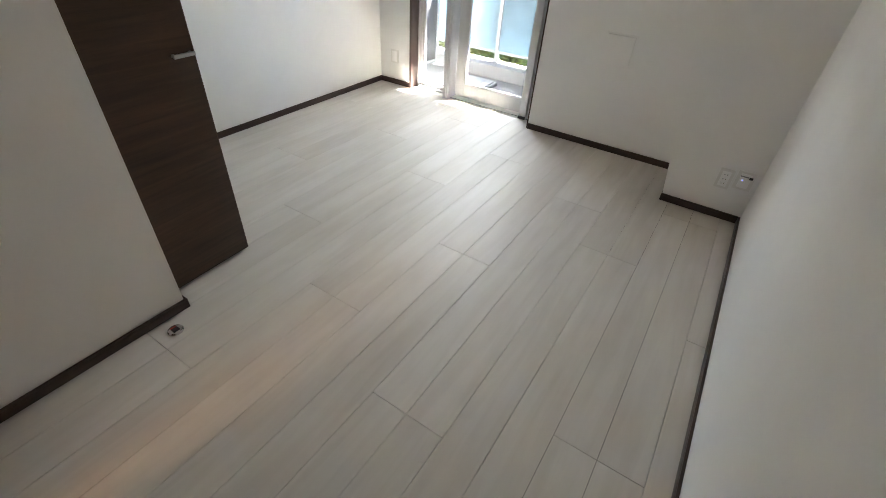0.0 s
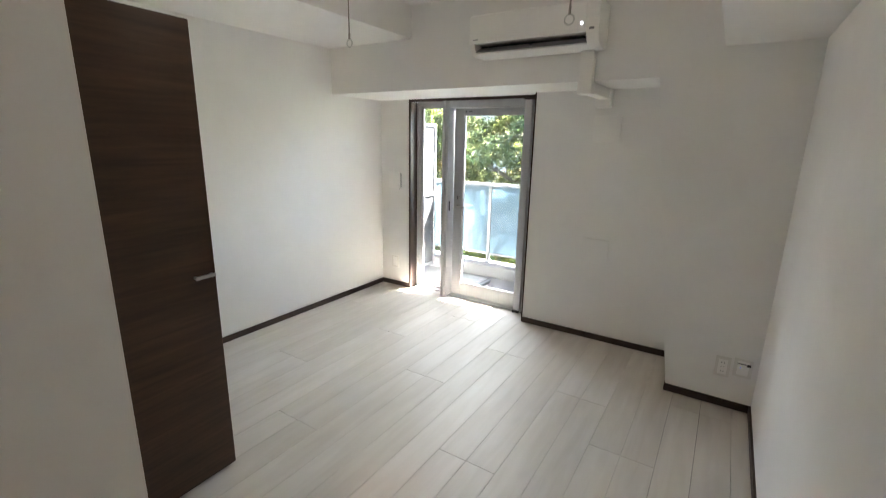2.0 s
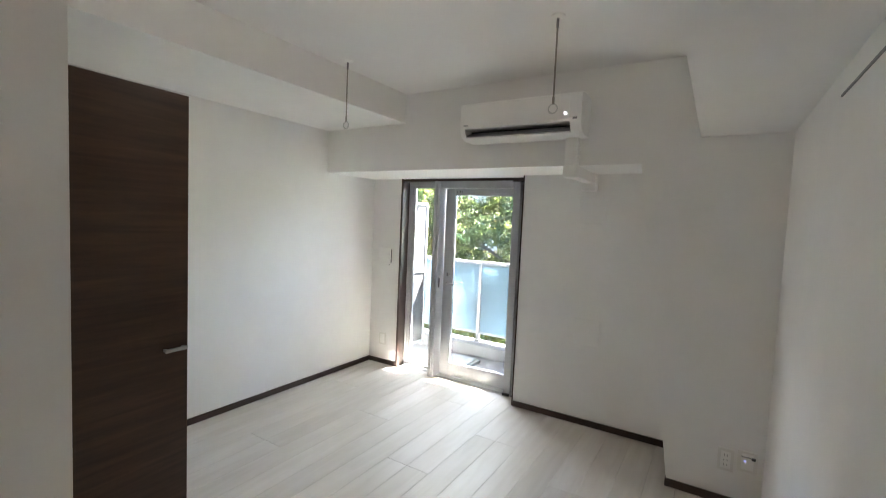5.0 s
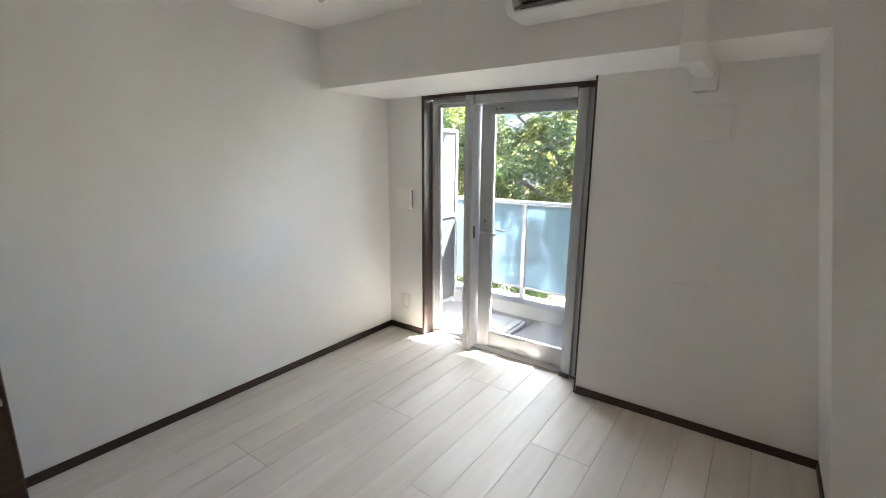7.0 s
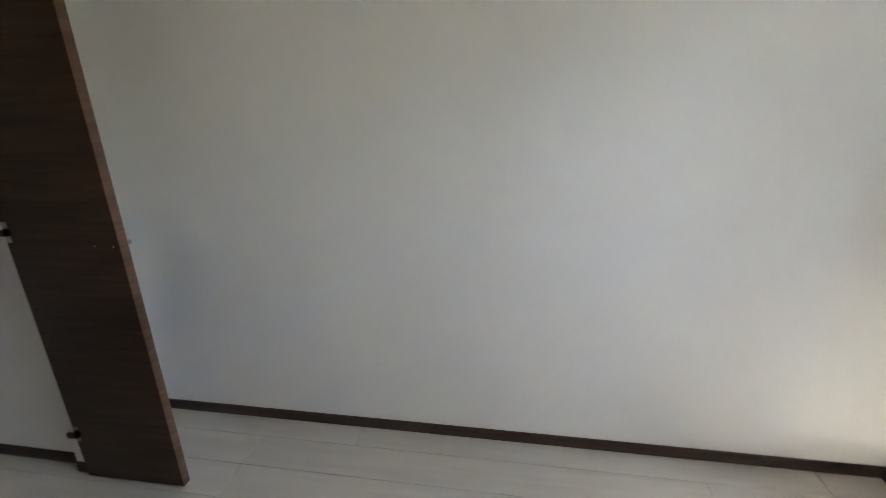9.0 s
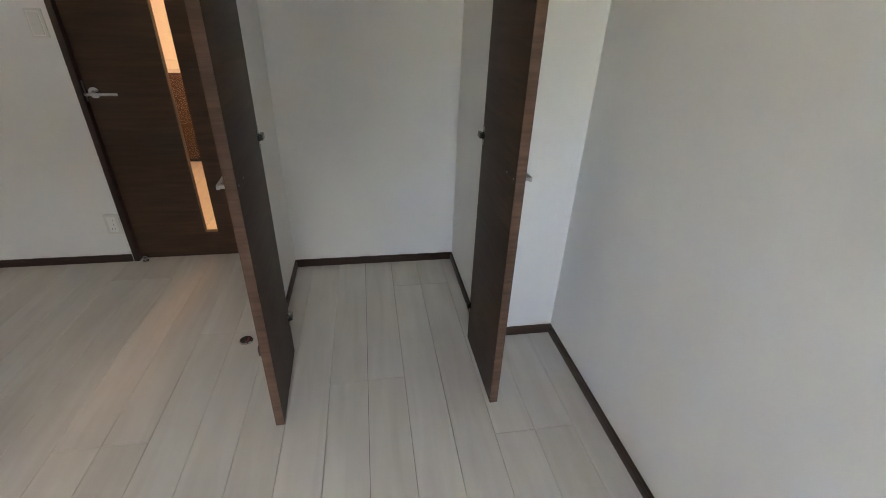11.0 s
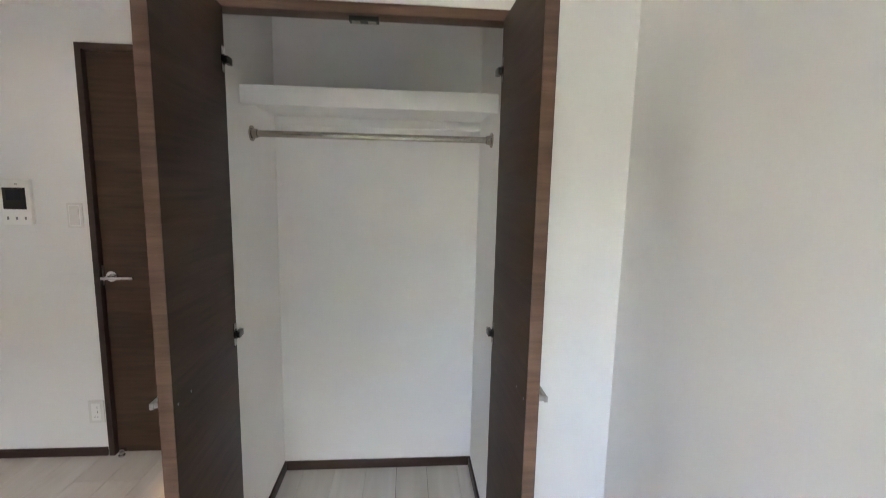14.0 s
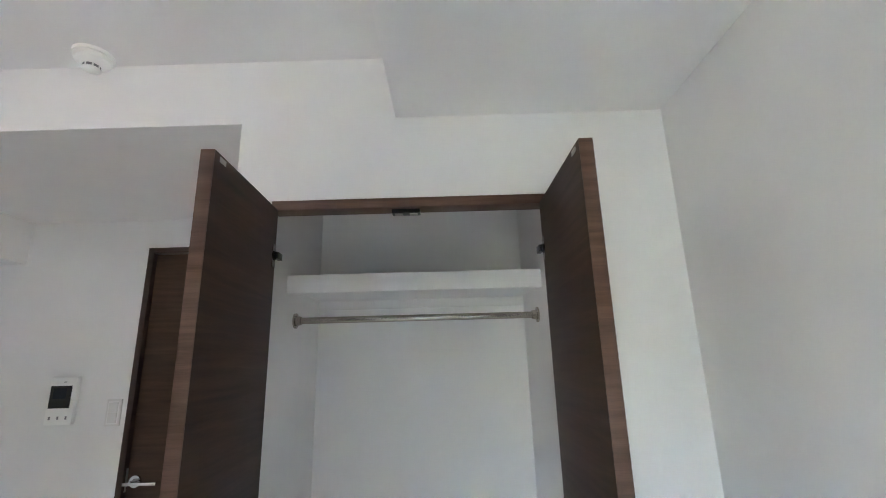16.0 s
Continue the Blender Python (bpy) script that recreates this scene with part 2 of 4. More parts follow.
def turned(bm, profile, x, y, seg=28):
    """A profile of (radius, z) turned round the upright through x, y."""
    rings = [[bm.verts.new((x + r * math.cos(2 * math.pi * i / seg), y + r * math.sin(2 * math.pi * i / seg), z)) for i in range(seg)] for r, z in profile]
    for p, q in zip(rings, rings[1:]):
        for i in range(seg):
            bm.faces.new((p[i], p[(i + 1) % seg], q[(i + 1) % seg], q[i]))
    bm.faces.new(rings[0][::-1])
    bm.faces.new(rings[-1])
    bmesh.ops.recalc_face_normals(bm, faces=bm.faces[:])
    return bm


def sweep(bm, points, r, seg=10, closed=False):
    """A round tube along points."""
    pts = [Vector(p) for p in points]
    n = len(pts)
    rings = []
    for i, p in enumerate(pts):
        a = pts[(i - 1) % n] if closed or i > 0 else p
        b = pts[(i + 1) % n] if closed or i < n - 1 else p
        q = (b - a).normalized().to_track_quat("Z", "Y")
        rings.append([bm.verts.new(p + q @ Vector((r * math.cos(2 * math.pi * k / seg), r * math.sin(2 * math.pi * k / seg), 0))) for k in range(seg)])
    pairs = list(zip(rings, rings[1:])) + ([(rings[-1], rings[0])] if closed else [])
    for p, q in pairs:
        for k in range(seg):
            bm.faces.new((p[k], p[(k + 1) % seg], q[(k + 1) % seg], q[k]))
    if not closed:
        bm.faces.new(rings[0][::-1])
        bm.faces.new(rings[-1])
    return bm


def mesh_of(name, bm, material, smooth=True):
    me = bpy.data.meshes.new(name)
    bm.to_mesh(me)
    bm.free()
    me.materials.append(material)
    if smooth:
        for p in me.polygons:
            p.use_smooth = True
        me.set_sharp_from_angle(angle=radians(32))
    return me


def part(name, bm, material, parent, label="", local=False, smooth=True):
    """One mesh under a thing or a part; bm in world metres, or in the thing's own when local."""
    if not local:
        bmesh.ops.translate(bm, vec=-ORIGIN[parent], verts=bm.verts[:])
    ob = new(name, mesh_of(name, bm, material, smooth))
    ob.parent = parent
    ORIGIN[ob] = ORIGIN[parent]
    return tagged(ob, label)


def thing(name, at, label, category, group="", kind=""):
    ob = new(name)
    ob.empty_display_size = 0.05
    ob.location = at
    ORIGIN[ob] = Vector(at)
    return tagged(ob, label, category, group, kind)


def solid(name, bm, material, label, category="", kind="structure", group="", smooth=False):
    ob = new(name, mesh_of(name, bm, material, smooth))
    ORIGIN[ob] = Vector((0, 0, 0))
    return tagged(ob, label, category, group, kind)


def B(*a, bevel=0.0):
    return box(bmesh.new(), *a, bevel=bevel)


# ---- plan (metres) ----
W, H = 3.25, 2.42                       # room width, ceiling
Y_WIN, Y_WALL, Y_BEAM, Y_BACK = 2.90, 2.748, 2.265, -0.92
Z_WBEAM, Z_LBEAM, Z_RBEAM, Z_SOFF = 1.84, 2.20, 1.975, 2.192
X_LBEAM, X_RBEAM, X_NIB = 0.845, 2.845, 1.337
WX0, WX1 = 0.35, 1.655                  # window opening
CX0, CX1, CZ = 0.387, 1.221, 1.896       # closet opening
Y_OUT = 3.06

# ---- walls ----
solid("wall_west", B(-0.12, 0, -0.87, Y_OUT, 0, H), PAPER, "long white wallpapered wall", "wall")
solid("wall_east", B(W, W + 0.12, -1.04, Y_OUT, 0, H), PAPER, "white wallpapered side wall", "wall")
bm = bmesh.new()
box(bm, 0, WX0, Y_WIN, Y_OUT, 0, H)
box(bm, WX1, W, Y_WALL, Y_OUT, 0, H)
box(bm, WX0, WX1, Y_WIN, Y_OUT, Z_WBEAM + 0.002, H)
solid("wall_north", bm, PAPER, "white wall round the balcony door", "wall")
bm = bmesh.new()
box(bm, 0, CX0 - 0.015, -0.06, 0, 0, 1.928)
box(bm, CX1 + 0.015, X_NIB, -0.06, 0, 0, 1.928)
box(bm, 0, X_NIB, -0.06, 0, 1.928, H)
solid("wall_closet_front", bm, PAPER, "white wallpapered wall round the closet opening", "wall")
solid("wall_closet_west", B(0, 0.35, -0.87, -0.06, 0, H), PAPER, "white closet side wall", "wall")
solid("wall_closet_back", B(0.35, 1.282, -0.87, -0.752, 0, H), PAPER, "white closet back wall", "wall")
solid("wall_closet_east", B(1.282, X_NIB, Y_BACK, -0.06, 0, H), PAPER, "white wall between closet and room door", "wall")
bm = bmesh.new()
box(bm, 2.19, W, -1.04, Y_BACK, 0, H)
box(bm, X_NIB, 2.19, -1.04, Y_BACK, 2.04, H)
solid("wall_south", bm, PAPER, "white wall beside the room door", "wall")
bm = bmesh.new()
lo, hi = 2.812, 2.556
a = [bm.verts.new(p) for p in ((lo, Y_BEAM, 0), (W, Y_BEAM, 0), (W, Y_BEAM, Z_WBEAM), (hi, Y_BEAM, Z_WBEAM))]
b = [bm.verts.new((v.co.x, Y_WALL, v.co.z)) for v in a]
bm.faces.new(a), bm.faces.new(b[::-1])
for i in range(4):
    bm.faces.new((a[i], b[i], b[(i + 1) % 4], a[(i + 1) % 4]))
bmesh.ops.recalc_face_normals(bm, faces=bm.faces[:])
solid("pillar", bm, PAPER, "white wallpapered corner pillar widening upwards", "pillar")
solid("beam_window", B(0, W, Y_BEAM, Y_WALL, Z_WBEAM, H), PAPER, "deep white ceiling beam above the balcony door", "beam")
solid("beam_window_back", B(0, WX1, Y_WALL, Y_WIN, Z_WBEAM, H), PAPER, "back of the white beam above the window", "beam")
solid("beam_west", B(0, X_LBEAM, 0, Y_BEAM, Z_LBEAM, H), PAPER, "white dropped beam along the long wall", "beam")
solid("beam_east", B(X_RBEAM, W, Y_BACK, Y_BEAM, Z_RBEAM, H), PAPER, "wide white dropped beam along the side wall", "beam")
solid("ceiling", B(-0.12, W + 0.12, -1.04, Y_OUT, H, H + 0.1), CEIL, "flat white papered ceiling", "ceiling")
solid("ceiling_entry", B(X_NIB, X_RBEAM, Y_BACK, 0, Z_SOFF, H), PAPER, "lowered white ceiling before the room door", "ceiling")

# ---- hall behind the room door ----
bm = bmesh.new()
box(bm, 0.95, 1.05, -3.5, -1.04, 0, 2.3)
box(bm, 2.75, 2.85, -3.5, -1.04, 0, 2.3)
box(bm, 1.05, 2.75, -3.5, -3.4, 0, 2.3)
box(bm, 0.95, X_NIB, -1.04, Y_BACK - 0.002, 0, 2.3)
solid("wall_hall", bm, PAPER, "white hall walls in warm lamplight", "wall")
solid("ceiling_hall", B(0.95, 2.85, -3.5, -1.04, 2.3, 2.38), CEIL, "white hall ceiling", "ceiling")
cab = thing("hall_cabinet", (2.3, -3.1, 0), "low dark brown hall cabinet with pale worktop", "cabinet")
part("body", B(1.85, 2.74, -3.39, -2.78, 0.05, 0.80, bevel=0.004), WALNUT, cab)
part("plinth", B(1.88, 2.73, -3.39, -2.83, 0.0, 0.05), BLACK, cab)
part("worktop", B(1.84, 2.745, -3.395, -2.76, 0.80, 0.835, bevel=0.004), LAMINATE, cab, "pale laminate worktop")


# ---- skirting ----
SK = 0.045


def skirting(name, x0, x1, y0, y1):
    """A flat board with a shallow groove under its rounded top lip."""
    bm = box(bmesh.new(), x0, x1, y0, y1, 0, SK - 0.011, bevel=0.0012)
    i = 0.002 if min(x1 - x0, y1 - y0) > 0.008 else 0.0005
    box(bm, x0 + i, x1 - i, y0 + i, y1 - i, SK - 0.013, SK - 0.007)
    box(bm, x0, x1, y0, y1, SK - 0.009, SK, bevel=0.0025)
    solid(name, bm, SKIRT, "dark brown skirting board", "skirting", smooth=True)


T = 0.011
skirting("baseboard_west", 0, T, 0, Y_WIN)
skirting("baseboard_north_window", T, WX0, Y_WIN - T, Y_WIN)
skirting("baseboard_north", WX1 + 0.004, 2.812, Y_WALL - T, Y_WALL)
skirting("baseboard_pillar_side", 2.812 - T, 2.812, Y_BEAM, Y_WALL - T)
skirting("baseboard_pillar", 2.812 - T, W - T, Y_BEAM - T, Y_BEAM)
skirting("baseboard_east", W - T, W, Y_BACK, Y_BEAM)
skirting("baseboard_south", 2.222, W - T, Y_BACK, Y_BACK + T)
skirting("baseboard_entry", X_NIB, X_NIB + T, Y_BACK + 0.04, T)
skirting("baseboard_nib", CX1 + 0.016, X_NIB, 0, T)
skirting("baseboard_closet_front", T, CX0 - 0.016, 0, T)
skirting("baseboard_closet_back", 0.35, 1.282, -0.752, -0.752 + T)
skirting("baseboard_closet_west", 0.35, 0.35 + T, -0.752 + T, -0.06)
skirting("baseboard_closet_east", 1.282 - T, 1.282, -0.752 + T, -0.06)

skirting("baseboard_closet_jamb_west", CX0 + 0.0005, CX0 + 0.007, -0.058, -0.001)
skirting("baseboard_closet_jamb_east", CX1 - 0.007, CX1 - 0.0005, -0.058, -0.001)


# ---- closet ----
frame_c = thing("closet_frame", (0.8, -0.03, 1.92), "dark walnut header and jambs of the open closet", "door frame", kind="structure")
part("header", B(CX0 + 0.0005, CX1 - 0.0005, -0.057, 0.004, CZ, 1.926, bevel=0.002), EDGE, frame_c)
catch = part("magnet_catch", B(0.772, 0.858, -0.047, -0.015, CZ - 0.012, CZ + 0.001, bevel=0.002), BLACK, frame_c, "double magnetic catch")
for x in (0.792, 0.838):
    part("magnet", B(x - 0.012, x + 0.012, -0.04, -0.022, CZ - 0.0145, CZ - 0.011, bevel=0.001), STEEL, catch)
part("jamb", B(CX0 - 0.014, CX0, -0.058, 0.0005, 0, 1.926), PAPER, frame_c, "white jamb strip")
part("jamb", B(CX1, CX1 + 0.014, -0.058, 0.0005, 0, 1.926), PAPER, frame_c, "white jamb strip")


def closet_leaf(hinge, turn):
    """A leaf 0.40 wide, its own x from the hinge edge; y is outwards when shut."""
    root = new("closet_door")
    root.empty_display_size = 0.05
    root.matrix_world = pose(*hinge, 0, 0, turn)
    ORIGIN[root] = Vector((0, 0, 0))
    tagged(root, "dark walnut closet door leaf standing open", "closet door", "closet doors")
    w, t, z0, z1 = 0.398, 0.030, 0.012, 1.893
    core = bmesh.new()
    box(core, 0.001, w - 0.002, -t + 0.002, -0.002, z0 + 0.001, z1 - 0.001, bevel=0.0008)
    part("core", core, EDGE, root, "lighter banded edges", local=True)
    part("outer_face", B(0.0005, w - 0.0025, -0.002, 0.0, z0, z1, bevel=0.0006), WALNUT, root, local=True)
    part("inner_face", B(0.0005, w - 0.0025, -t, -t + 0.002, z0, z1, bevel=0.0006), INNER, root, "plain dark brown inner face", local=True)
    part("edge_band", B(w - 0.0025, w, -t, 0.0, z0, z1, bevel=0.0006), EDGE, root, "brown edge band with cross grain", local=True)
    h = bmesh.new()
    box(h, w - 0.095, w - 0.012, 0.017, 0.025, 0.921, 0.935, bevel=0.0015)
    box(h, w - 0.092, w - 0.082, 0.0, 0.022, 0.923, 0.933, bevel=0.001)
    box(h, w - 0.026, w - 0.016, 0.0, 0.022, 0.923, 0.933, bevel=0.001)
    part("handle", h, SATIN, root, "satin bar handle", local=True)
    for zz in (0.205, 0.965, 1.75):
        hg = bmesh.new()
        box(hg, 0.004, 0.026, -t - 0.0025, -t, zz - 0.034, zz + 0.034, bevel=0.001)
        plate = part("hinge", hg, HINGE, root, "sprung concealed hinge", local=True)
        arm = bmesh.new()
        rod(arm, (0.017, -t - 0.001, zz), (0.017, -t - 0.007, zz), 0.0125)
        box(arm, -0.016, 0.020, -t - 0.016, -t - 0.004, zz - 0.010, zz + 0.010, bevel=0.002)
        part("hinge_arm", arm, HINGE_ARM, plate, "dark hinge arm and cup", local=True)
        for dz in (-0.024, 0.024):
            part("screw", rod(bmesh.new(), (0.017, -t - 0.0022, zz + dz), (0.017, -t - 0.0036, zz + dz), 0.0035, seg=10), STEEL, plate, local=True)
    for u in (w - 0.086, w - 0.022):
        part("screw_cap", rod(bmesh.new(), (u, -t - 0.0012, 0.928), (u, -t + 0.0005, 0.928), 0.003, seg=12), GREY, root, local=True)
    part("catch_plate", B(w - 0.052, w - 0.024, -t - 0.0015, -t + 0.0005, z1 - 0.018, z1 - 0.006, bevel=0.0005), STEEL, root, "steel catch plate", local=True)
    return root


leaf_r = closet_leaf((0.383, 0.012, 0), 90.6)
leaf_l = closet_leaf((0, 0, 0), 0)
for ob in leaf_l.children_recursive:      # the other hand: mirrored mesh
    me = ob.data
    for v in me.vertices:
        v.co.x = -v.co.x
    me.flip_normals()
leaf_l.matrix_world = pose(1.226, 0.012, 0, 0, 0, -88.0)

shelf = thing("closet_shelf", (0.816, -0.54, 1.74), "white closet shelf with thick front edge", "shelf")
part("board", B(0.352, 1.280, -0.75, -0.345, 1.716, 1.756, bevel=0.001), LAMINATE, shelf)
part("front_edge", B(0.352, 1.280, -0.345, -0.325, 1.693, 1.760, bevel=0.002), LAMINATE, shelf)
part("cleat", B(0.352, 1.280, -0.751, -0.735, 1.678, 1.716, bevel=0.001), LAMINATE, shelf)
rail = thing("clothes_rail", (0.816, -0.435, 1.604), "round steel clothes rail under the closet shelf", "clothes rail")
part("tube", rod(bmesh.new(), (0.356, -0.435, 1.604), (1.276, -0.435, 1.604), 0.0125, seg=24), TUBE, rail)
for x, s in ((0.351, 1), (1.281, -1)):
    f = bmesh.new()
    rod(f, (x, -0.435, 1.604), (x + s * 0.006, -0.435, 1.604), 0.029, seg=24)
    rod(f, (x + s * 0.006, -0.435, 1.604), (x + s * 0.024, -0.435, 1.604), 0.019, 0.0165, seg=24)
    fl = part("flange", f, TUBE, rail, "chrome end flange")
    for a in (0.5, 2.6, 4.7):
        y, z = -0.435 + 0.0235 * math.cos(a), 1.604 + 0.0235 * math.sin(a)
        part("screw", rod(bmesh.new(), (x + s * 0.005, y, z), (x + s * 0.0075, y, z), 0.003, seg=8), STEEL, fl)


# ---- room door ----
door_f = thing("door_frame_1", (1.78, -0.95, 0), "dark walnut frame round the room door", "door frame", kind="structure")
part("jamb", B(2.186, 2.214, -1.035, Y_BACK + 0.012, 0, 2.04, bevel=0.002), SKIRT, door_f)
part("jamb", B(X_NIB + 0.002, X_NIB + 0.03, -1.035, Y_BACK + 0.012, 0, 2.04, bevel=0.002), SKIRT, door_f)
part("head", B(X_NIB + 0.03, 2.186, -1.035, Y_BACK + 0.012, 2.012, 2.04, bevel=0.002), SKIRT, door_f)
part("strike_plate", B(2.1835, 2.1862, -0.952, -0.926, 0.90, 1.00, bevel=0.0005), STEEL, door_f, "steel strike plate")
door = thing("door_1", (1.78, -0.95, 0), "closed dark walnut room door with a narrow glazed slit", "door", kind="structure")
DX0, DX1, DY0, DY1 = X_NIB + 0.034, 2.181, -0.968, -0.932
SX0, SX1, SZ0, SZ1 = 1.73, 1.80, 0.16, 1.86
part("stile", B(DX0, SX0, DY0, DY1, 0.008, 2.008, bevel=0.001), WALNUT, door)
part("stile", B(SX1, DX1, DY0, DY1, 0.008, 2.008, bevel=0.001), WALNUT, door)
part("rail", B(SX0, SX1, DY0, DY1, 0.008, SZ0), WALNUT, door)
part("rail", B(SX0, SX1, DY0, DY1, SZ1, 2.008), WALNUT, door)
part("pane", B(SX0, SX1, -0.952, -0.948, SZ0, SZ1), GLASS, door, "clear slit pane")
lev = bmesh.new()
rod(lev, (2.140, DY1, 0.945), (2.140, DY1 + 0.010, 0.945), 0.026, seg=28)
hd = part("lever_handle", lev, CHROME, door, "polished lever handle on round rose")
lv = bmesh.new()
rod(lv, (2.140, DY1 + 0.008, 0.945), (2.140, DY1 + 0.046, 0.945), 0.009)
box(lv, 2.018, 2.168, DY1 + 0.040, DY1 + 0.052, 0.936, 0.950, bevel=0.003)
part("lever", lv, CHROME, hd)
st = thing("door_stop", (2.15, -0.905, 0), "small chrome door stop at the foot of the door", "door stop")
b = bmesh.new()
rod(b, (2.150, -0.905, 0), (2.150, -0.905, 0.006), 0.016)
rod(b, (2.150, -0.905, 0.006), (2.150, -0.905, 0.024), 0.010)
part("base", b, CHROME, st)
part("hook", B(2.138, 2.162, -0.925, -0.905, 0.018, 0.034, bevel=0.002), CHROME, st)

# floor catch on the boards by the closet corner
fp = thing("floor_catch", (1.424, -0.102, 0), "round chrome floor catch with red and black centre", "floor catch")
part("ring", turned(bmesh.new(), [(0.030, 0.0), (0.030, 0.003), (0.026, 0.007), (0.017, 0.009)], 1.424, -0.102), CHROME, fp)
part("inlay", B(1.409, 1.419, -0.114, -0.092, 0.0085, 0.0102, bevel=0.001), RED, fp, "red inlay")
part("latch", B(1.417, 1.440, -0.116, -0.090, 0.0088, 0.0118, bevel=0.001), BLACK, fp, "black latch flap")


# ---- plates on walls ----
def socket(name, at, axis, w, h, holes, label, category="socket"):
    """A plate on a wall; axis 'y-' faces the room from the north, 'y+' from the south."""
    x, y, z = at
    s = -1 if axis == "y-" else 1
    t = thing(name, at, label, category)
    part("plate", B(x - w / 2, x + w / 2, *sorted((y, y + s * 0.007)), z - h / 2, z + h / 2, bevel=0.002), PLATE, t)
    part("insert", B(x - w * 0.3, x + w * 0.3, *sorted((y + s * 0.006, y + s * 0.009)), z - h * 0.38, z + h * 0.38, bevel=0.001), PLASTIC, t)
    for hx, hz in holes:
        part("slot", B(x + hx - 0.0012, x + hx + 0.0012, *sorted((y + s * 0.0085, y + s * 0.0098)), z + hz - 0.0042, z + hz + 0.0042), BLACK, t)
    return t


three = [(dx, dz) for dx in (-0.007, 0.007) for dz in (-0.026, 0, 0.026)]
socket("wall_socket", (3.082, Y_BEAM, 0.245), "y-", 0.075, 0.12, three, "white triple socket plate on the pillar")
socket("wall_socket", (2.262, Y_BACK, 0.24), "y+", 0.075, 0.12, three[:4], "white socket plate beside the room door")
socket("wall_socket", (0.172, Y_WIN, 0.252), "y-", 0.085, 0.12, [], "white blank socket plate beside the window")
tv = socket("antenna_socket", (3.178, Y_BEAM, 0.262), "y-", 0.09, 0.11, [], "white network and antenna plate with a blue lamp")
part("port", B(3.195, 3.213, Y_BEAM - 0.013, Y_BEAM - 0.008, 0.278, 0.292, bevel=0.001), BLACK, tv, "dark port")
part("cover_slot", B(3.150, 3.194, Y_BEAM - 0.0105, Y_BEAM - 0.008, 0.285, 0.291, bevel=0.001), GREY, tv)
part("pilot_lamp", rod(bmesh.new(), (3.166, Y_BEAM - 0.008, 0.266), (3.166, Y_BEAM - 0.0105, 0.266), 0.0035, seg=12), LED_BLUE, tv, "lit blue lamp")
sw = thing("light_switch", (2.278, Y_BACK, 1.245), "white wall switch with two wide rockers", "switch")
part("plate", B(2.243, 2.313, Y_BACK, Y_BACK + 0.008, 1.185, 1.305, bevel=0.002), PLATE, sw)
part("inner_frame", B(2.252, 2.304, Y_BACK + 0.0065, Y_BACK + 0.0095, 1.194, 1.296, bevel=0.001), PLASTIC, sw)
for z0, z1 in ((1.199, 1.2455), (1.2465, 1.291)):
    part("rocker", B(2.257, 2.299, Y_BACK + 0.008, Y_BACK + 0.0125, z0, z1, bevel=0.0015), PLATE, sw)
ic = thing("intercom", (2.532, Y_BACK, 1.305), "white video intercom with black screen", "intercom")
part("case", B(2.458, 2.587, Y_BACK, Y_BACK + 0.024, 1.198, 1.412, bevel=0.005), PLASTIC, ic)
part("screen", B(2.477, 2.578, Y_BACK + 0.023, Y_BACK + 0.0255, 1.272, 1.373, bevel=0.001), DARK_SCREEN, ic, "black screen")
part("screen_window", B(2.500, 2.562, Y_BACK + 0.025, Y_BACK + 0.0262, 1.315, 1.362), SCREEN_GLASS, ic)
for x in (2.485, 2.524, 2.563):
    part("button", B(x - 0.004, x + 0.004, Y_BACK + 0.023, Y_BACK + 0.026, 1.222, 1.236, bevel=0.001), GREY, ic)
part("call_lamp", B(2.508, 2.520, Y_BACK + 0.023, Y_BACK + 0.0255, 1.388, 1.392), GREY, ic)
vb = thing("air_vent", (0.195, Y_WIN, 1.088), "square white wall air vent cover", "air vent")
# grey behind the white cover paints in the shadow along its edges
part("base", B(0.131, 0.251, Y_WIN - 0.024, Y_WIN, 1.020, 1.157, bevel=0.004), GREY, vb, "vent body coloured grey for the cover's edge shadow")
part("cover", B(0.120, 0.261, Y_WIN - 0.042, Y_WIN - 0.026, 1.01, 1.167, bevel=0.005), PLASTIC, vb)
part("spacer", B(0.155, 0.225, Y_WIN - 0.027, Y_WIN - 0.019, 1.04, 1.14), GREY, vb)
part("knob", rod(bmesh.new(), (0.25, Y_WIN - 0.035, 1.011), (0.25, Y_WIN - 0.035, 1.004), 0.004, seg=10), GREY, vb)


def cover_plate(x, z, w, h, label):
    t = thing("cover_plate", (x, Y_WALL, z), label, "cover plate", "wall cover plates")
    part("rim", B(x - w / 2, x + w / 2, Y_WALL - 0.004, Y_WALL, z - h / 2, z + h / 2, bevel=0.0015), PAPER, t)
    part("panel", B(x - w / 2 + 0.012, x + w / 2 - 0.012, Y_WALL - 0.014, Y_WALL - 0.003, z - h / 2 + 0.010, z + h / 2 - 0.010, bevel=0.003), PAPER, t)


cover_plate(2.198, 0.696, 0.205, 0.200, "low white square cover plate on the wall")
cover_plate(2.195, 1.575, 0.205, 0.185, "high white square cover plate under the pipe duct")


# ---- air conditioner ----
AX0, AX1, AZ, AY = 1.452, 2.250, 2.004, Y_BEAM
ac = thing("air_conditioner", (1.87, AY, AZ), "white wall air conditioner with open dark outlet", "air conditioner")


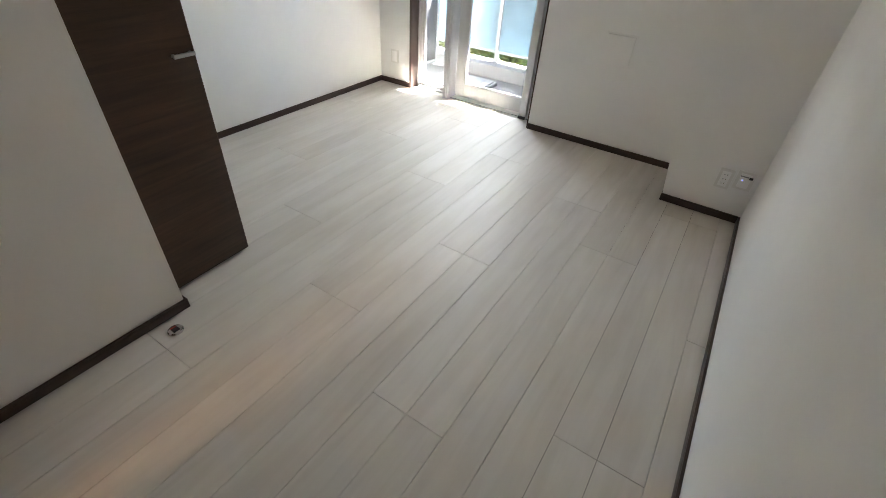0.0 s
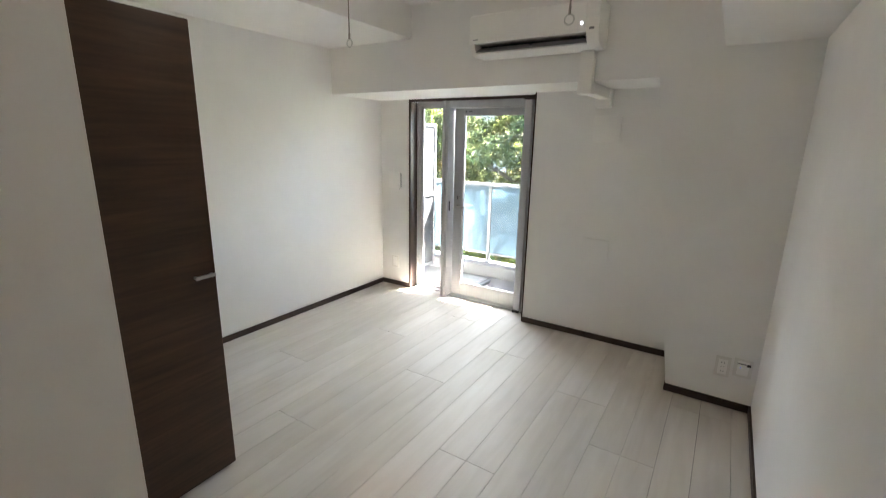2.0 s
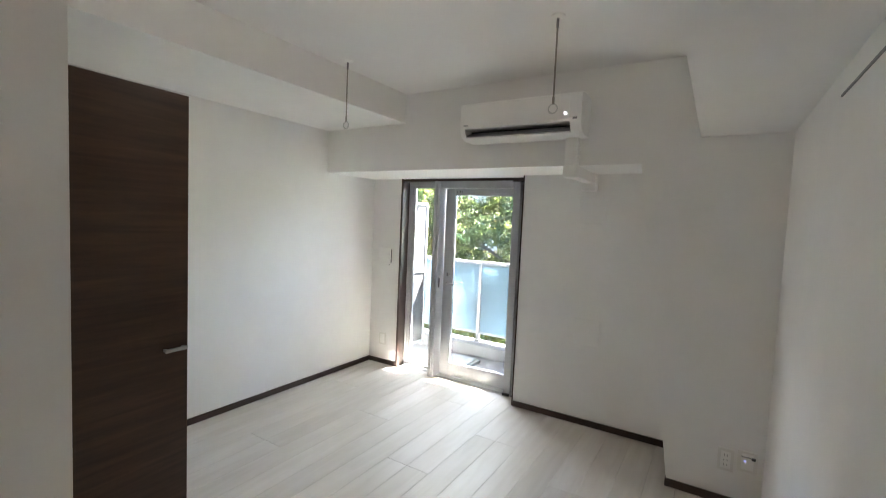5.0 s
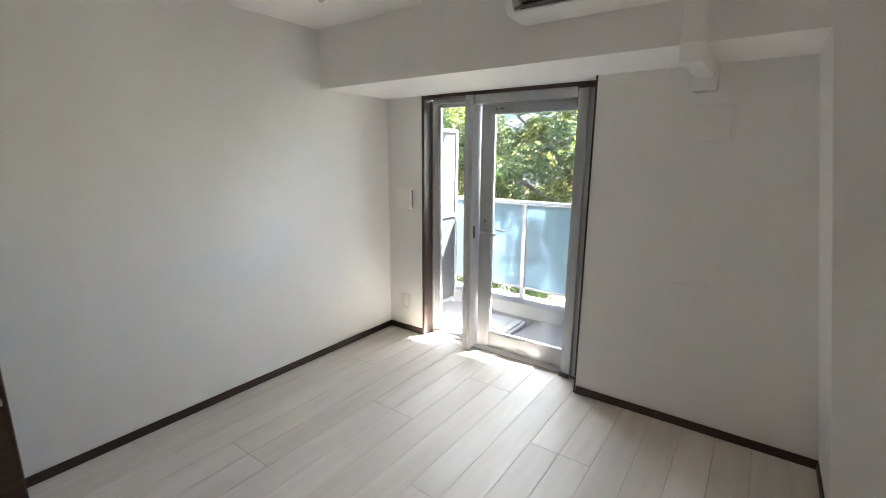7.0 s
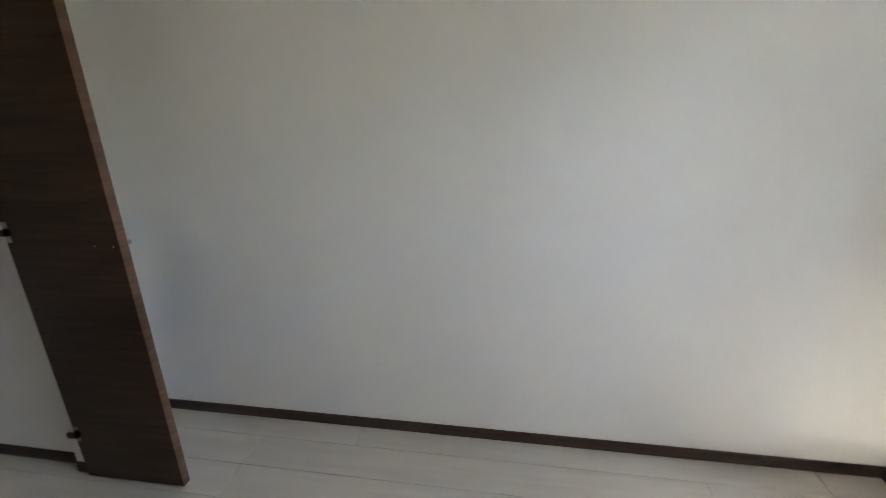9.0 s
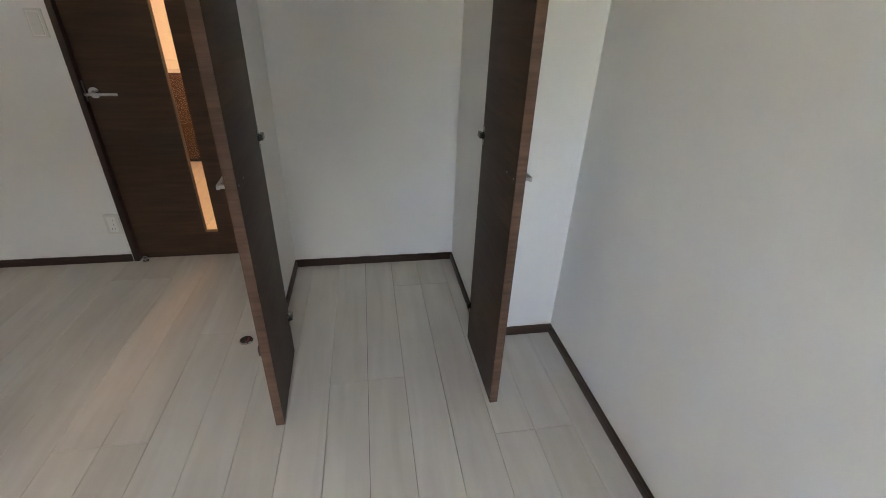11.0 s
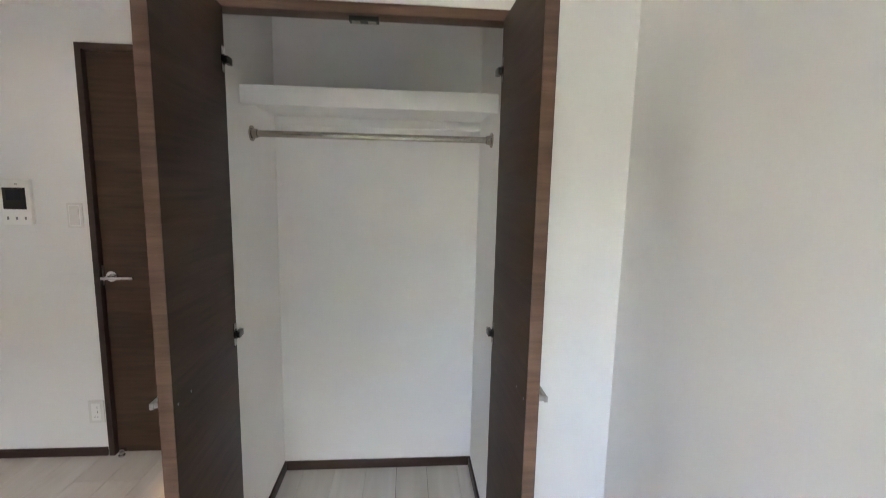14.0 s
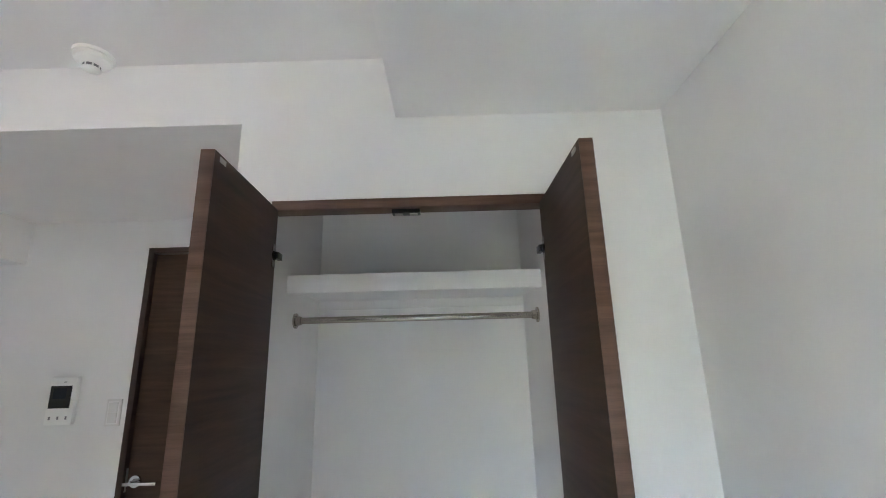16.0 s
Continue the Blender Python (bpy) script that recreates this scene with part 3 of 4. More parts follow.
def ac_outline(notch):
    p = [(0, 0.0), (0, 0.236), (0.175, 0.236), (0.198, 0.226), (0.205, 0.210), (0.205, 0.072)]
    if notch:
        p += [(0.200, 0.066), (0.105, 0.066), (0.085, 0.026), (0.160, 0.016), (0.163, 0.009)]
    else:
        p += [(0.200, 0.050), (0.186, 0.028), (0.166, 0.012)]
    p += [(0.140, 0.003), (0.100, 0.0)]
    return [(AY - d, AZ + z) for d, z in p]


part("body", prism(bmesh.new(), ac_outline(True), AX0 + 0.036, AX1 - 0.066), PLASTIC, ac)
part("end_cap", prism(bmesh.new(), ac_outline(False), AX0, AX0 + 0.036), PLASTIC, ac)
part("end_cap", prism(bmesh.new(), ac_outline(False), AX1 - 0.066, AX1), PLASTIC, ac)
part("front_panel", B(AX0 + 0.004, AX1 - 0.07, AY - 0.2105, AY - 0.2045, AZ + 0.080, AZ + 0.220, bevel=0.003), PLASTIC, ac)
out = part("air_outlet", B(AX0 + 0.038, AX1 - 0.068, AY - 0.112, AY - 0.082, AZ + 0.028, AZ + 0.064), BLACK, ac, "dark air outlet")
part("louver", B(AX0 + 0.046, AX1 - 0.076, AY - 0.150, AY - 0.113, AZ + 0.030, AZ + 0.036, bevel=0.002), GREY, out, "grey inner louver blade")
part("louver_pivot", B(1.838, 1.846, AY - 0.152, AY - 0.113, AZ + 0.030, AZ + 0.050, bevel=0.001), BLACK, out)
part("lower_lip", B(AX0 + 0.037, AX1 - 0.067, AY - 0.180, AY - 0.160, AZ + 0.008, AZ + 0.017, bevel=0.003), PLASTIC, ac)
f = bmesh.new()
box(f, AX0 + 0.042, AX1 - 0.072, -0.036, 0.036, -0.003, 0.003, bevel=0.002)
bmesh.ops.transform(f, matrix=pose(0, AY - 0.160, AZ + 0.034, 24, 0, 0), verts=f.verts[:])
part("flap", f, GREY, ac, "grey tilted outlet flap")
part("pilot_lamp", rod(bmesh.new(), (AX1 - 0.092, AY - 0.210, AZ + 0.112), (AX1 - 0.092, AY - 0.213, AZ + 0.112), 0.0065, seg=16), LED, ac, "lit white lamp")
part("label_sticker", B(AX1 - 0.050, AX1 - 0.024, AY - 0.2052, AY - 0.2044, AZ + 0.078, AZ + 0.090), GREY, ac, "grey printed sticker")
part("maker_mark", B(AX0 + 0.030, AX0 + 0.065, AY - 0.2112, AY - 0.2104, AZ + 0.085, AZ + 0.090), GREY, ac)
part("bracket", B(AX0 - 0.035, AX0 - 0.012, AY - 0.03, AY, AZ + 0.14, AZ + 0.175, bevel=0.006), PLATE, ac, "small sensor clip beside the unit")
part("bracket_arm", B(AX0 - 0.014, AX0 + 0.002, AY - 0.012, AY - 0.002, AZ + 0.15, AZ + 0.165), PLATE, ac)
duct = thing("pipe_duct", (2.175, AY, 1.84), "white moulded pipe duct from the air conditioner to the wall", "duct")
part("drop", B(2.122, 2.199, AY - 0.062, AY, 1.835, AZ, bevel=0.008), PLASTIC, duct)
part("elbow", B(2.116, 2.205, AY - 0.070, AY + 0.02, 1.760, 1.838, bevel=0.016), PLASTIC, duct)
part("run", B(2.122, 2.199, AY + 0.02, Y_WALL - 0.06, 1.770, 1.836, bevel=0.008), PLASTIC, duct)
part("wall_cap", B(2.109, 2.213, Y_WALL - 0.075, Y_WALL, 1.715, 1.838, bevel=0.014), PLASTIC, duct)


# ---- ceiling things ----
lamp = thing("ceiling_bulb", (1.814, 0.752, H), "bare lit bulb in a white ceiling socket", "ceiling lamp")
part("rosette", turned(bmesh.new(), [(0.052, H), (0.052, H - 0.012), (0.046, H - 0.020), (0.030, H - 0.024)], 1.814, 0.752), PLASTIC, lamp)
part("rosette_lug", B(1.856, 1.886, 0.738, 0.752, H - 0.012, H, bevel=0.003), PLASTIC, lamp)
part("rosette_lug", B(1.745, 1.768, 0.756, 0.768, H - 0.012, H, bevel=0.003), PLASTIC, lamp)
part("socket", turned(bmesh.new(), [(0.036, H - 0.020), (0.034, H - 0.036), (0.024, H - 0.042), (0.023, H - 0.074), (0.020, H - 0.082)], 1.814, 0.752), PLASTIC, lamp)
part("bulb", turned(bmesh.new(), [(0.014, H - 0.080), (0.017, H - 0.088), (0.0215, H - 0.096), (0.022, H - 0.128), (0.018, H - 0.139), (0.006, H - 0.144)], 1.814, 0.752), BULB, lamp, "glowing white bulb")


def hanger(x, y, length):
    t = thing("laundry_hanger", (x, y, H), "thin steel laundry pole hanger with a ring below", "laundry hanger", "laundry hangers")
    part("rosette", turned(bmesh.new(), [(0.032, H), (0.031, H - 0.006), (0.014, H - 0.011)], x, y), PLASTIC, t)
    part("stem", rod(bmesh.new(), (x, y, H - 0.010), (x, y, H - length + 0.055), 0.0042, seg=12), STEM, t)
    part("collar", rod(bmesh.new(), (x, y, H - 0.055), (x, y, H - 0.012), 0.0062, seg=12), GREY, t)
    part("tip", rod(bmesh.new(), (x, y, H - length + 0.042), (x, y, H - length + 0.075), 0.0060, seg=12), STEM, t)
    ring = [(x + 0.021 * math.cos(a), y, H - length + 0.022 + 0.021 * math.sin(a)) for a in np.linspace(0, 2 * math.pi, 25)[:-1]]
    part("ring", sweep(bmesh.new(), ring, 0.0035, 8, True), CLEAR, t, "milky plastic ring")


hanger(0.951, 1.51, 0.415)
hanger(2.270, 1.50, 0.440)
sd = thing("smoke_detector", (1.806, 0.058, H), "round white smoke detector on the ceiling", "smoke detector")
part("base", turned(bmesh.new(), [(0.057, H), (0.057, H - 0.012)], 1.806, 0.058), PLASTIC, sd)
part("dome", turned(bmesh.new(), [(0.052, H - 0.012), (0.049, H - 0.026), (0.030, H - 0.040), (0.012, H - 0.043)], 1.806, 0.058), PLASTIC, sd)
chamber = part("chamber", turned(bmesh.new(), [(0.024, H - 0.0405), (0.024, H - 0.050), (0.022, H - 0.0515)], 1.806, 0.058), GREY, sd, "dark sensing chamber")
part("chamber_cap", turned(bmesh.new(), [(0.0255, H - 0.0505), (0.0265, H - 0.053), (0.020, H - 0.056)], 1.806, 0.058), PLASTIC, sd)
for k in range(8):
    ca, sa = math.cos(k * math.pi / 4), math.sin(k * math.pi / 4)
    part("bar", rod(bmesh.new(), (1.806 + 0.0245 * ca, 0.058 + 0.0245 * sa, H - 0.040), (1.806 + 0.0245 * ca, 0.058 + 0.0245 * sa, H - 0.0515), 0.0022, seg=8), PLASTIC, chamber)
pr = thing("picture_rail", (W, 0.5, 1.92), "slim dark picture rail with clear hooks on the side wall", "picture rail")
part("track", B(W - 0.005, W, Y_BACK + 0.02, 1.255, 1.888, 1.895, bevel=0.001), GREY, pr)
for i, y in enumerate((0.62, 0.60, 0.578, 0.556, 0.534, 0.512, 0.49, 0.40, 0.385, 0.36)):
    hk = bmesh.new()
    box(hk, W - 0.008, W - 0.0045, y - 0.0014, y + 0.0014, 1.886, 1.894, bevel=0.0006)
    h1 = part("runner", hk, BLACK, pr)
    loop = [(W - 0.007 - 0.010 * math.sin(a), y, 1.866 + 0.017 * math.cos(a)) for a in np.linspace(0, math.pi, 9)]
    part("hook", sweep(bmesh.new(), loop, 0.0007, 6), CLEAR, h1, "clear plastic hook")


# ---- window and balcony door ----
win = thing("window_1", (1.0, 2.95, 0), "silver aluminium frame with narrow side light in a brown casing", "window", kind="structure")
part("casing", B(WX0, WX0 + 0.022, Y_WIN - 0.014, 2.992, 0, Z_WBEAM, bevel=0.0015), CASE, win, "dark brown casing board")
part("casing", B(WX1 - 0.010, WX1, Y_WALL - 0.004, 2.795, 0, Z_WBEAM, bevel=0.0015), CASE, win, "dark brown casing board")
part("jamb_lining", B(WX1 - 0.0095, WX1 - 0.001, 2.797, 2.932, 0, Z_WBEAM - 0.026, bevel=0.0015), ALU, win)
part("casing", B(WX0 + 0.022, WX1 - 0.020, Y_WIN - 0.014, 2.975, Z_WBEAM - 0.024, Z_WBEAM - 0.001, bevel=0.0015), CASE, win, "dark brown casing board")
part("casing", B(WX1 - 0.155, WX1 - 0.020, Y_WIN - 0.02, 2.93, Z_WBEAM - 0.034, Z_WBEAM - 0.0245, bevel=0.0015), CASE, win)
zt = Z_WBEAM - 0.024
lj = bmesh.new()
box(lj, WX0 + 0.002, WX0 + 0.034, 2.993, 3.045, 0.0, zt, bevel=0.002)
box(lj, WX0 + 0.034, WX0 + 0.058, 3.000, 3.040, 0.0, zt, bevel=0.002)
box(lj, WX0 + 0.058, WX0 + 0.088, 3.006, 3.030, 0.0, zt, bevel=0.002)
part("jamb", lj, ALU_WHITE, win)
part("head", B(WX0 + 0.05, 0.745, 2.962, 3.045, zt - 0.030, zt, bevel=0.002), ALU, win)
part("head_bead", B(WX0 + 0.088, 0.745, 2.998, 3.022, zt - 0.056, zt - 0.030, bevel=0.002), ALU, win)
part("sill", B(WX0 + 0.05, 0.745, 2.962, 3.045, 0.0, 0.018, bevel=0.002), ALU, win)
part("sill_bead", B(WX0 + 0.088, 0.68, 2.998, 3.022, 0.018, 0.045, bevel=0.002), ALU, win)
part("bead", B(0.655, 0.690, 3.000, 3.025, 0.018, zt - 0.03, bevel=0.002), ALU, win)
mu = bmesh.new()
box(mu, 0.742, 0.772, 2.868, 3.045, 0.0, zt, bevel=0.003)
box(mu, 0.772, 0.800, 2.876, 3.045, 0.0, zt, bevel=0.003)
box(mu, 0.686, 0.742, 2.965, 3.045, 0.0, zt, bevel=0.003)
part("mullion", mu, ALU, win)
part("lock_strike", B(0.7975, 0.8025, 2.905, 2.925, 0.84, 0.93, bevel=0.001), BLACK, win, "black lock strike")
part("pane", B(WX0 + 0.086, 0.658, 3.009, 3.014, 0.044, zt - 0.054), GLASS, win, "wired glass side light")
rj = bmesh.new()
box(rj, 1.500, 1.560, 2.900, 2.962, 0.0, zt, bevel=0.003)
box(rj, 1.560, WX1 - 0.001, 2.932, 3.045, 0.0, zt, bevel=0.002)
part("jamb", rj, ALU, win)
part("track_end", B(1.498, 1.562, 2.885, 2.900, 0.0, 0.022, bevel=0.003), BLACK, win, "black end stop")
part("latch_box", B(1.572, 1.626, 2.922, 2.931, 0.006, 0.125, bevel=0.002), ALU_WHITE, win)
part("door_head", B(0.800, 1.500, 2.895, 3.045, zt - 0.058, zt, bevel=0.002), ALU, win)
part("sill_board", B(WX0 + 0.022, 0.742, 2.905, 2.992, -0.010, 0.003, bevel=0.001), SILL, win, "pale inner sill")
part("threshold", B(0.800, 1.500, 2.905, 3.045, -0.010, 0.008, bevel=0.002), SILL, win)
part("threshold_groove", B(0.80, 1.50, 2.909, 2.914, 0.0075, 0.0095), BLACK, win)

bd = thing("balcony_door", (0.83, 2.99, 0.015), "silver aluminium balcony door with full wired glass", "balcony door")
Z0, Z1 = 0.018, zt - 0.062
part("stile", B(0.812, 0.905, 2.968, 3.008, Z0, Z1, bevel=0.003), ALU, bd)
part("stile", B(1.496, 1.557, 2.968, 3.008, Z0, Z1, bevel=0.003), ALU, bd)
part("top_rail", B(0.905, 1.496, 2.968, 3.008, Z1 - 0.062, Z1, bevel=0.003), ALU, bd)
part("bottom_rail", B(0.905, 1.496, 2.968, 3.008, Z0, 0.135, bevel=0.003), ALU, bd)
part("bead", B(0.903, 0.914, 2.975, 3.0, 0.133, Z1 - 0.06, bevel=0.002), ALU_WHITE, bd)
part("bead", B(0.914, 1.496, 2.975, 3.0, 0.133, 0.145, bevel=0.002), ALU_WHITE, bd)
part("pane", B(0.912, 1.498, 2.986, 2.991, 0.143, Z1 - 0.060), GLASS, bd, "wired glass pane")
bh = part("lever_handle", rod(bmesh.new(), (0.866, 2.968, 0.885), (0.866, 2.955, 0.885), 0.022, seg=24), SATIN, bd, "satin lever handle")
lv = bmesh.new()
rod(lv, (0.866, 2.958, 0.885), (0.866, 2.918, 0.885), 0.010)
box(lv, 0.856, 0.975, 2.908, 2.922, 0.876, 0.892, bevel=0.004)
part("lever", lv, SATIN, bh)
tt = part("thumb_turn", rod(bmesh.new(), (0.866, 2.968, 0.965), (0.866, 2.958, 0.965), 0.018, seg=20), SATIN, bd)
part("turn_knob", B(0.862, 0.870, 2.945, 2.960, 0.950, 0.980, bevel=0.002), GREY, tt)
part("outer_lever", B(0.880, 0.985, 3.035, 3.048, 0.886, 0.898, bevel=0.004), SATIN, bh)
part("outer_spindle", rod(bmesh.new(), (0.885, 3.005, 0.892), (0.885, 3.045, 0.892), 0.008), SATIN, bh)
part("door_closer", B(1.27, 1.48, 2.935, 2.968, Z1 - 0.040, Z1 - 0.008, bevel=0.004), ALU, bd)
part("closer_arm", B(1.00, 1.36, 2.925, 2.940, Z1 + 0.002, Z1 + 0.010, bevel=0.002), GREY, bd)
for x in (0.925, 0.960, 0.978):
    part("screw", rod(bmesh.new(), (x, 2.9685, Z1 - 0.028), (x, 2.966, Z1 - 0.028), 0.006, seg=10), BLACK, bd)


def wire_net(x0, x1, z0, z1, y, pitch=0.0215, r=0.00042):
    """Crossed diagonal wires clipped to a pane."""
    bm = bmesh.new()
    for s in (1, -1):
        k = (z0 - x1) if s == 1 else (z0 + x0)
        end = (z1 - x0) if s == 1 else (z1 + x1)
        while k < end:
            # z = s * x + k
            if s == 1:
                xa, xb = max(x0, z0 - k), min(x1, z1 - k)
            else:
                xa, xb = max(x0, k - z1), min(x1, k - z0)
            if xb - xa > 0.004:
                rod(bm, (xa, y, s * xa + k), (xb, y, s * xb + k), r, seg=4)
            k += pitch * math.sqrt(2)
    return bm


part("wire_mesh", wire_net(WX0 + 0.088, 0.656, 0.046, zt - 0.056, 3.0115), WIRE, win, "fine diagonal wire in the glass", smooth=False)
part("wire_mesh", wire_net(0.914, 1.496, 0.145, Z1 - 0.062, 2.9885), WIRE, bd, "fine diagonal wire in the glass", smooth=False)


# ---- balcony ----
solid("balcony_floor", B(-1.6, 3.4, Y_OUT, 4.12, -0.22, -0.06), CONCRETE, "grey coated balcony floor", "balcony floor")
solid("balcony_step", B(WX0 - 0.02, WX1 + 0.02, 3.045, 3.10, -0.06, -0.004), CURB, "narrow pale step below the window", "step")
bm = bmesh.new()
box(bm, -1.6, 3.4, 3.86, 4.12, -0.06, 0.075, bevel=0.012)
solid("balcony_curb", bm, CURB, "pale coated kerb along the balcony edge", "kerb", smooth=True)
solid("balcony_roof", B(-1.6, 3.4, Y_OUT, 4.29, 2.58, 2.74), CURB, "underside of the balcony above", "roof slab")
solid("facade_outer", B(-1.6, -0.12, Y_OUT - 0.14, Y_OUT, -0.06, 2.58), RENDERED, "outer facade wall by the balcony", "wall")
solid("balcony_side_wall", B(2.12, 2.26, Y_OUT, 4.10, -0.06, 2.58), RENDERED, "rendered end wall of the balcony", "wall")
rl = thing("balcony_railing", (0.7, 4.03, 0.075), "silver balcony railing with milky blue glass panels", "railing")
part("top_rail", B(-1.6, 2.11, 4.00, 4.06, 0.975, 1.010, bevel=0.006), RAIL_PAINT, rl)
part("bottom_rail", B(-1.6, 2.11, 4.015, 4.045, 0.165, 0.190, bevel=0.004), RAIL_PAINT, rl)
posts = [-1.29, -0.31, 0.67, 1.65, 2.09]
for x in posts:
    b = bmesh.new()
    box(b, x - 0.019, x + 0.019, 4.012, 4.048, 0.075, 0.975, bevel=0.003)
    p = part("post", b, RAIL_PAINT, rl)
    part("foot", B(x - 0.032, x + 0.032, 4.000, 4.062, 0.075, 0.10, bevel=0.006), RAIL_PAINT, p)
for x0, x1 in zip(posts, posts[1:]):
    part("glass_panel", B(x0 + 0.02, x1 - 0.02, 4.026, 4.034, 0.188, 0.976), MILKY, rl, "milky blue glass panel")
pt = thing("partition_screen", (-0.02, 3.5, -0.06), "grey balcony partition board in a silver frame", "partition")
for y0, y1, z0, z1 in ((3.10, 3.13, -0.02, 1.66), (3.87, 3.90, -0.02, 1.66), (3.13, 3.87, 1.63, 1.66), (3.13, 3.87, 0.83, 0.86), (3.13, 3.87, -0.02, 0.01)):
    part("frame_bar", B(-0.035, -0.005, y0, y1, z0, z1, bevel=0.003), RAIL_PAINT, pt)
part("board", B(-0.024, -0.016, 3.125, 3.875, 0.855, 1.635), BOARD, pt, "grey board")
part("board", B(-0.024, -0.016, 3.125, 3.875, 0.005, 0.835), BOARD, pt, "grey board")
for y in (3.115, 3.885):
    part("foot", B(-0.045, 0.005, y - 0.03, y + 0.02, -0.06, -0.018, bevel=0.004), RAIL_PAINT, pt)
ht = thing("escape_hatch", (0.6, 3.5, -0.06), "white steel escape hatch lid on the balcony floor", "hatch")
part("rim", B(0.27, 0.878, 3.27, 3.70, -0.06, -0.025, bevel=0.006), HATCH, ht)
part("lid", B(0.295, 0.855, 3.295, 3.675, -0.026, -0.008, bevel=0.006), HATCH, ht)
part("lid_panel", B(0.36, 0.79, 3.35, 3.62, -0.009, -0.001, bevel=0.004), HATCH, ht)
part("handle", B(0.53, 0.62, 3.305, 3.33, -0.009, 0.004, bevel=0.003), STEEL, ht)


# ---- outside ----
solid("ground", B(-400, 400, Y_OUT + 0.3, 900, -3.4, -3.2), EARTH, "planted garden ground below", "ground")


def leaves(rng, centres, radii, per, size, squash=0.8):
    """Many small pointed leaves round clump centres."""
    n = len(centres) * per
    c = np.repeat(np.array(centres), per, 0)
    rad = np.repeat(np.array(radii), per)
    d = rng.normal(size=(n, 3))
    d /= np.linalg.norm(d, axis=1, keepdims=True)
    p = c + d * (rad * rng.random(n) ** 0.45)[:, None] * np.array((1, 1, squash))
    u = rng.normal(size=(n, 3)) * np.array((1, 1, 0.6)) + np.array((0, 0, -0.35))
    u /= np.linalg.norm(u, axis=1, keepdims=True)
    v = np.cross(u, rng.normal(size=(n, 3)) * 0.6 + np.array((0, 0, 1.0)))
    v /= np.linalg.norm(v, axis=1, keepdims=True) + 1e-6
    s = (size * (0.65 + 0.7 * rng.random(n)))[:, None]
    w = np.cross(u, v) * s * 0.10
    verts = np.stack([p, p + u * s * 0.45 + v * s * 0.24 + w, p + u * s, p + u * s * 0.45 - v * s * 0.24 + w], 1).reshape(-1, 3)
    idx = np.arange(n * 4).reshape(n, 4)
    faces = np.concatenate([idx[:, [0, 1, 2]], idx[:, [0, 2, 3]]])
    return verts, faces


def leaf_mesh(name, data, material, parent):
    me = bpy.data.meshes.new(name)
    v, f = data
    me.from_pydata((v - np.array(ORIGIN[parent])).tolist(), [], f.tolist())
    me.materials.append(material)
    ob = new(name, me)
    ob.parent = parent
    return ob


def tree(at, height, spread, clumps, seed, lean=(0, 0), thin=0.0):
    rng = np.random.default_rng(seed)
    t = thing("tree", at, "broad leafy garden tree in bright sun", "tree", "garden trees")
    x, y, z = at
    bm = bmesh.new()
    fork = Vector((x + lean[0] * 0.4, y + lean[1] * 0.4, z + height * 0.34))
    mid = Vector((x + 0.08, y - 0.05, z + height * 0.17))
    rod(bm, at, mid, 0.20, 0.165, 14)
    rod(bm, mid, fork, 0.165, 0.13, 14)
    part("trunk", bm, BARK, t)
    centres, radii = [], []
    top = np.array((x + lean[0], y + lean[1], z + height * 0.62))
    limbs = bmesh.new()
    for k in range(11):
        a = 2.4 * k + rng.random()
        e = np.array((math.cos(a) * spread[0] * 0.62, math.sin(a) * spread[1] * 0.62, (k % 4 - 1.4) * spread[2] * 0.36))
        tip = Vector(top + e)
        bend = fork.lerp(tip, 0.5) + Vector((0, 0, 0.35))
        rod(limbs, fork, bend, 0.05, 0.03, 8)
        rod(limbs, bend, tip, 0.03, 0.01, 8)
        for j in range(4):
            q = bend.lerp(tip, 0.25 + 0.22 * j)
            rod(limbs, q, q + Vector(rng.normal(size=3) * 0.6), 0.018, 0.006, 6)
    part("limbs", limbs, BARK, t)
    twigs = bmesh.new()
    sprays = 0
    while sprays < clumps // 8:
        q = rng.uniform(-1, 1, 3)
        if not 0.2 < np.linalg.norm(q) < 1 + 0.12 * rng.normal():
            continue
        if q[2] > 0.2 and rng.random() < thin:
            continue
        sprays += 1
        c = top + q * np.array(spread)
        a = rng.uniform(0, 6.28)
        run = np.array((math.cos(a), 0.6 * math.sin(a), rng.uniform(-0.45, 0.25)))
        rod(twigs, c - run * 0.75, c + run * 0.8, 0.016, 0.004, 5)
        for k in range(8):
            centres.append(c + run * rng.uniform(-0.75, 0.95) + rng.normal(size=3) * np.array((0.22, 0.22, 0.13)))
            radii.append(rng.uniform(0.16, 0.36))
    tagged(part("twigs", twigs, BARK, t), kind="stuff")
    leaf_mesh("crown", leaves(rng, centres, radii, 76, 0.098, 0.6), LEAF, t)
    return t


tree((1.9, 8.6, -3.2), 8.6, (3.9, 1.7, 3.4), 1400, 3, (-3.4, -0.4), 0.45)
# unseen tree, added to dapple the sun on railing panels and room floor
tree((6.05, 9.4, -3.2), 13.9, (3.4, 2.2, 3.3), 480, 8, (-0.4, -0.9))
tree((-3.4, 14.0, -3.2), 6.4, (5.0, 2.2, 2.3), 330, 21)
tree((-6.8, 10.5, -3.2), 7.6, (3.4, 2.0, 2.6), 330, 12)
hg = thing("hedge", (0, 5.6, -3.2), "dense clipped green hedge below the balcony", "hedge", kind="stuff")
rng = np.random.default_rng(5)
hc = [(rng.uniform(-6, 5), rng.uniform(5.0, 6.6), rng.uniform(-2.9, -0.75)) for _ in range(260)]
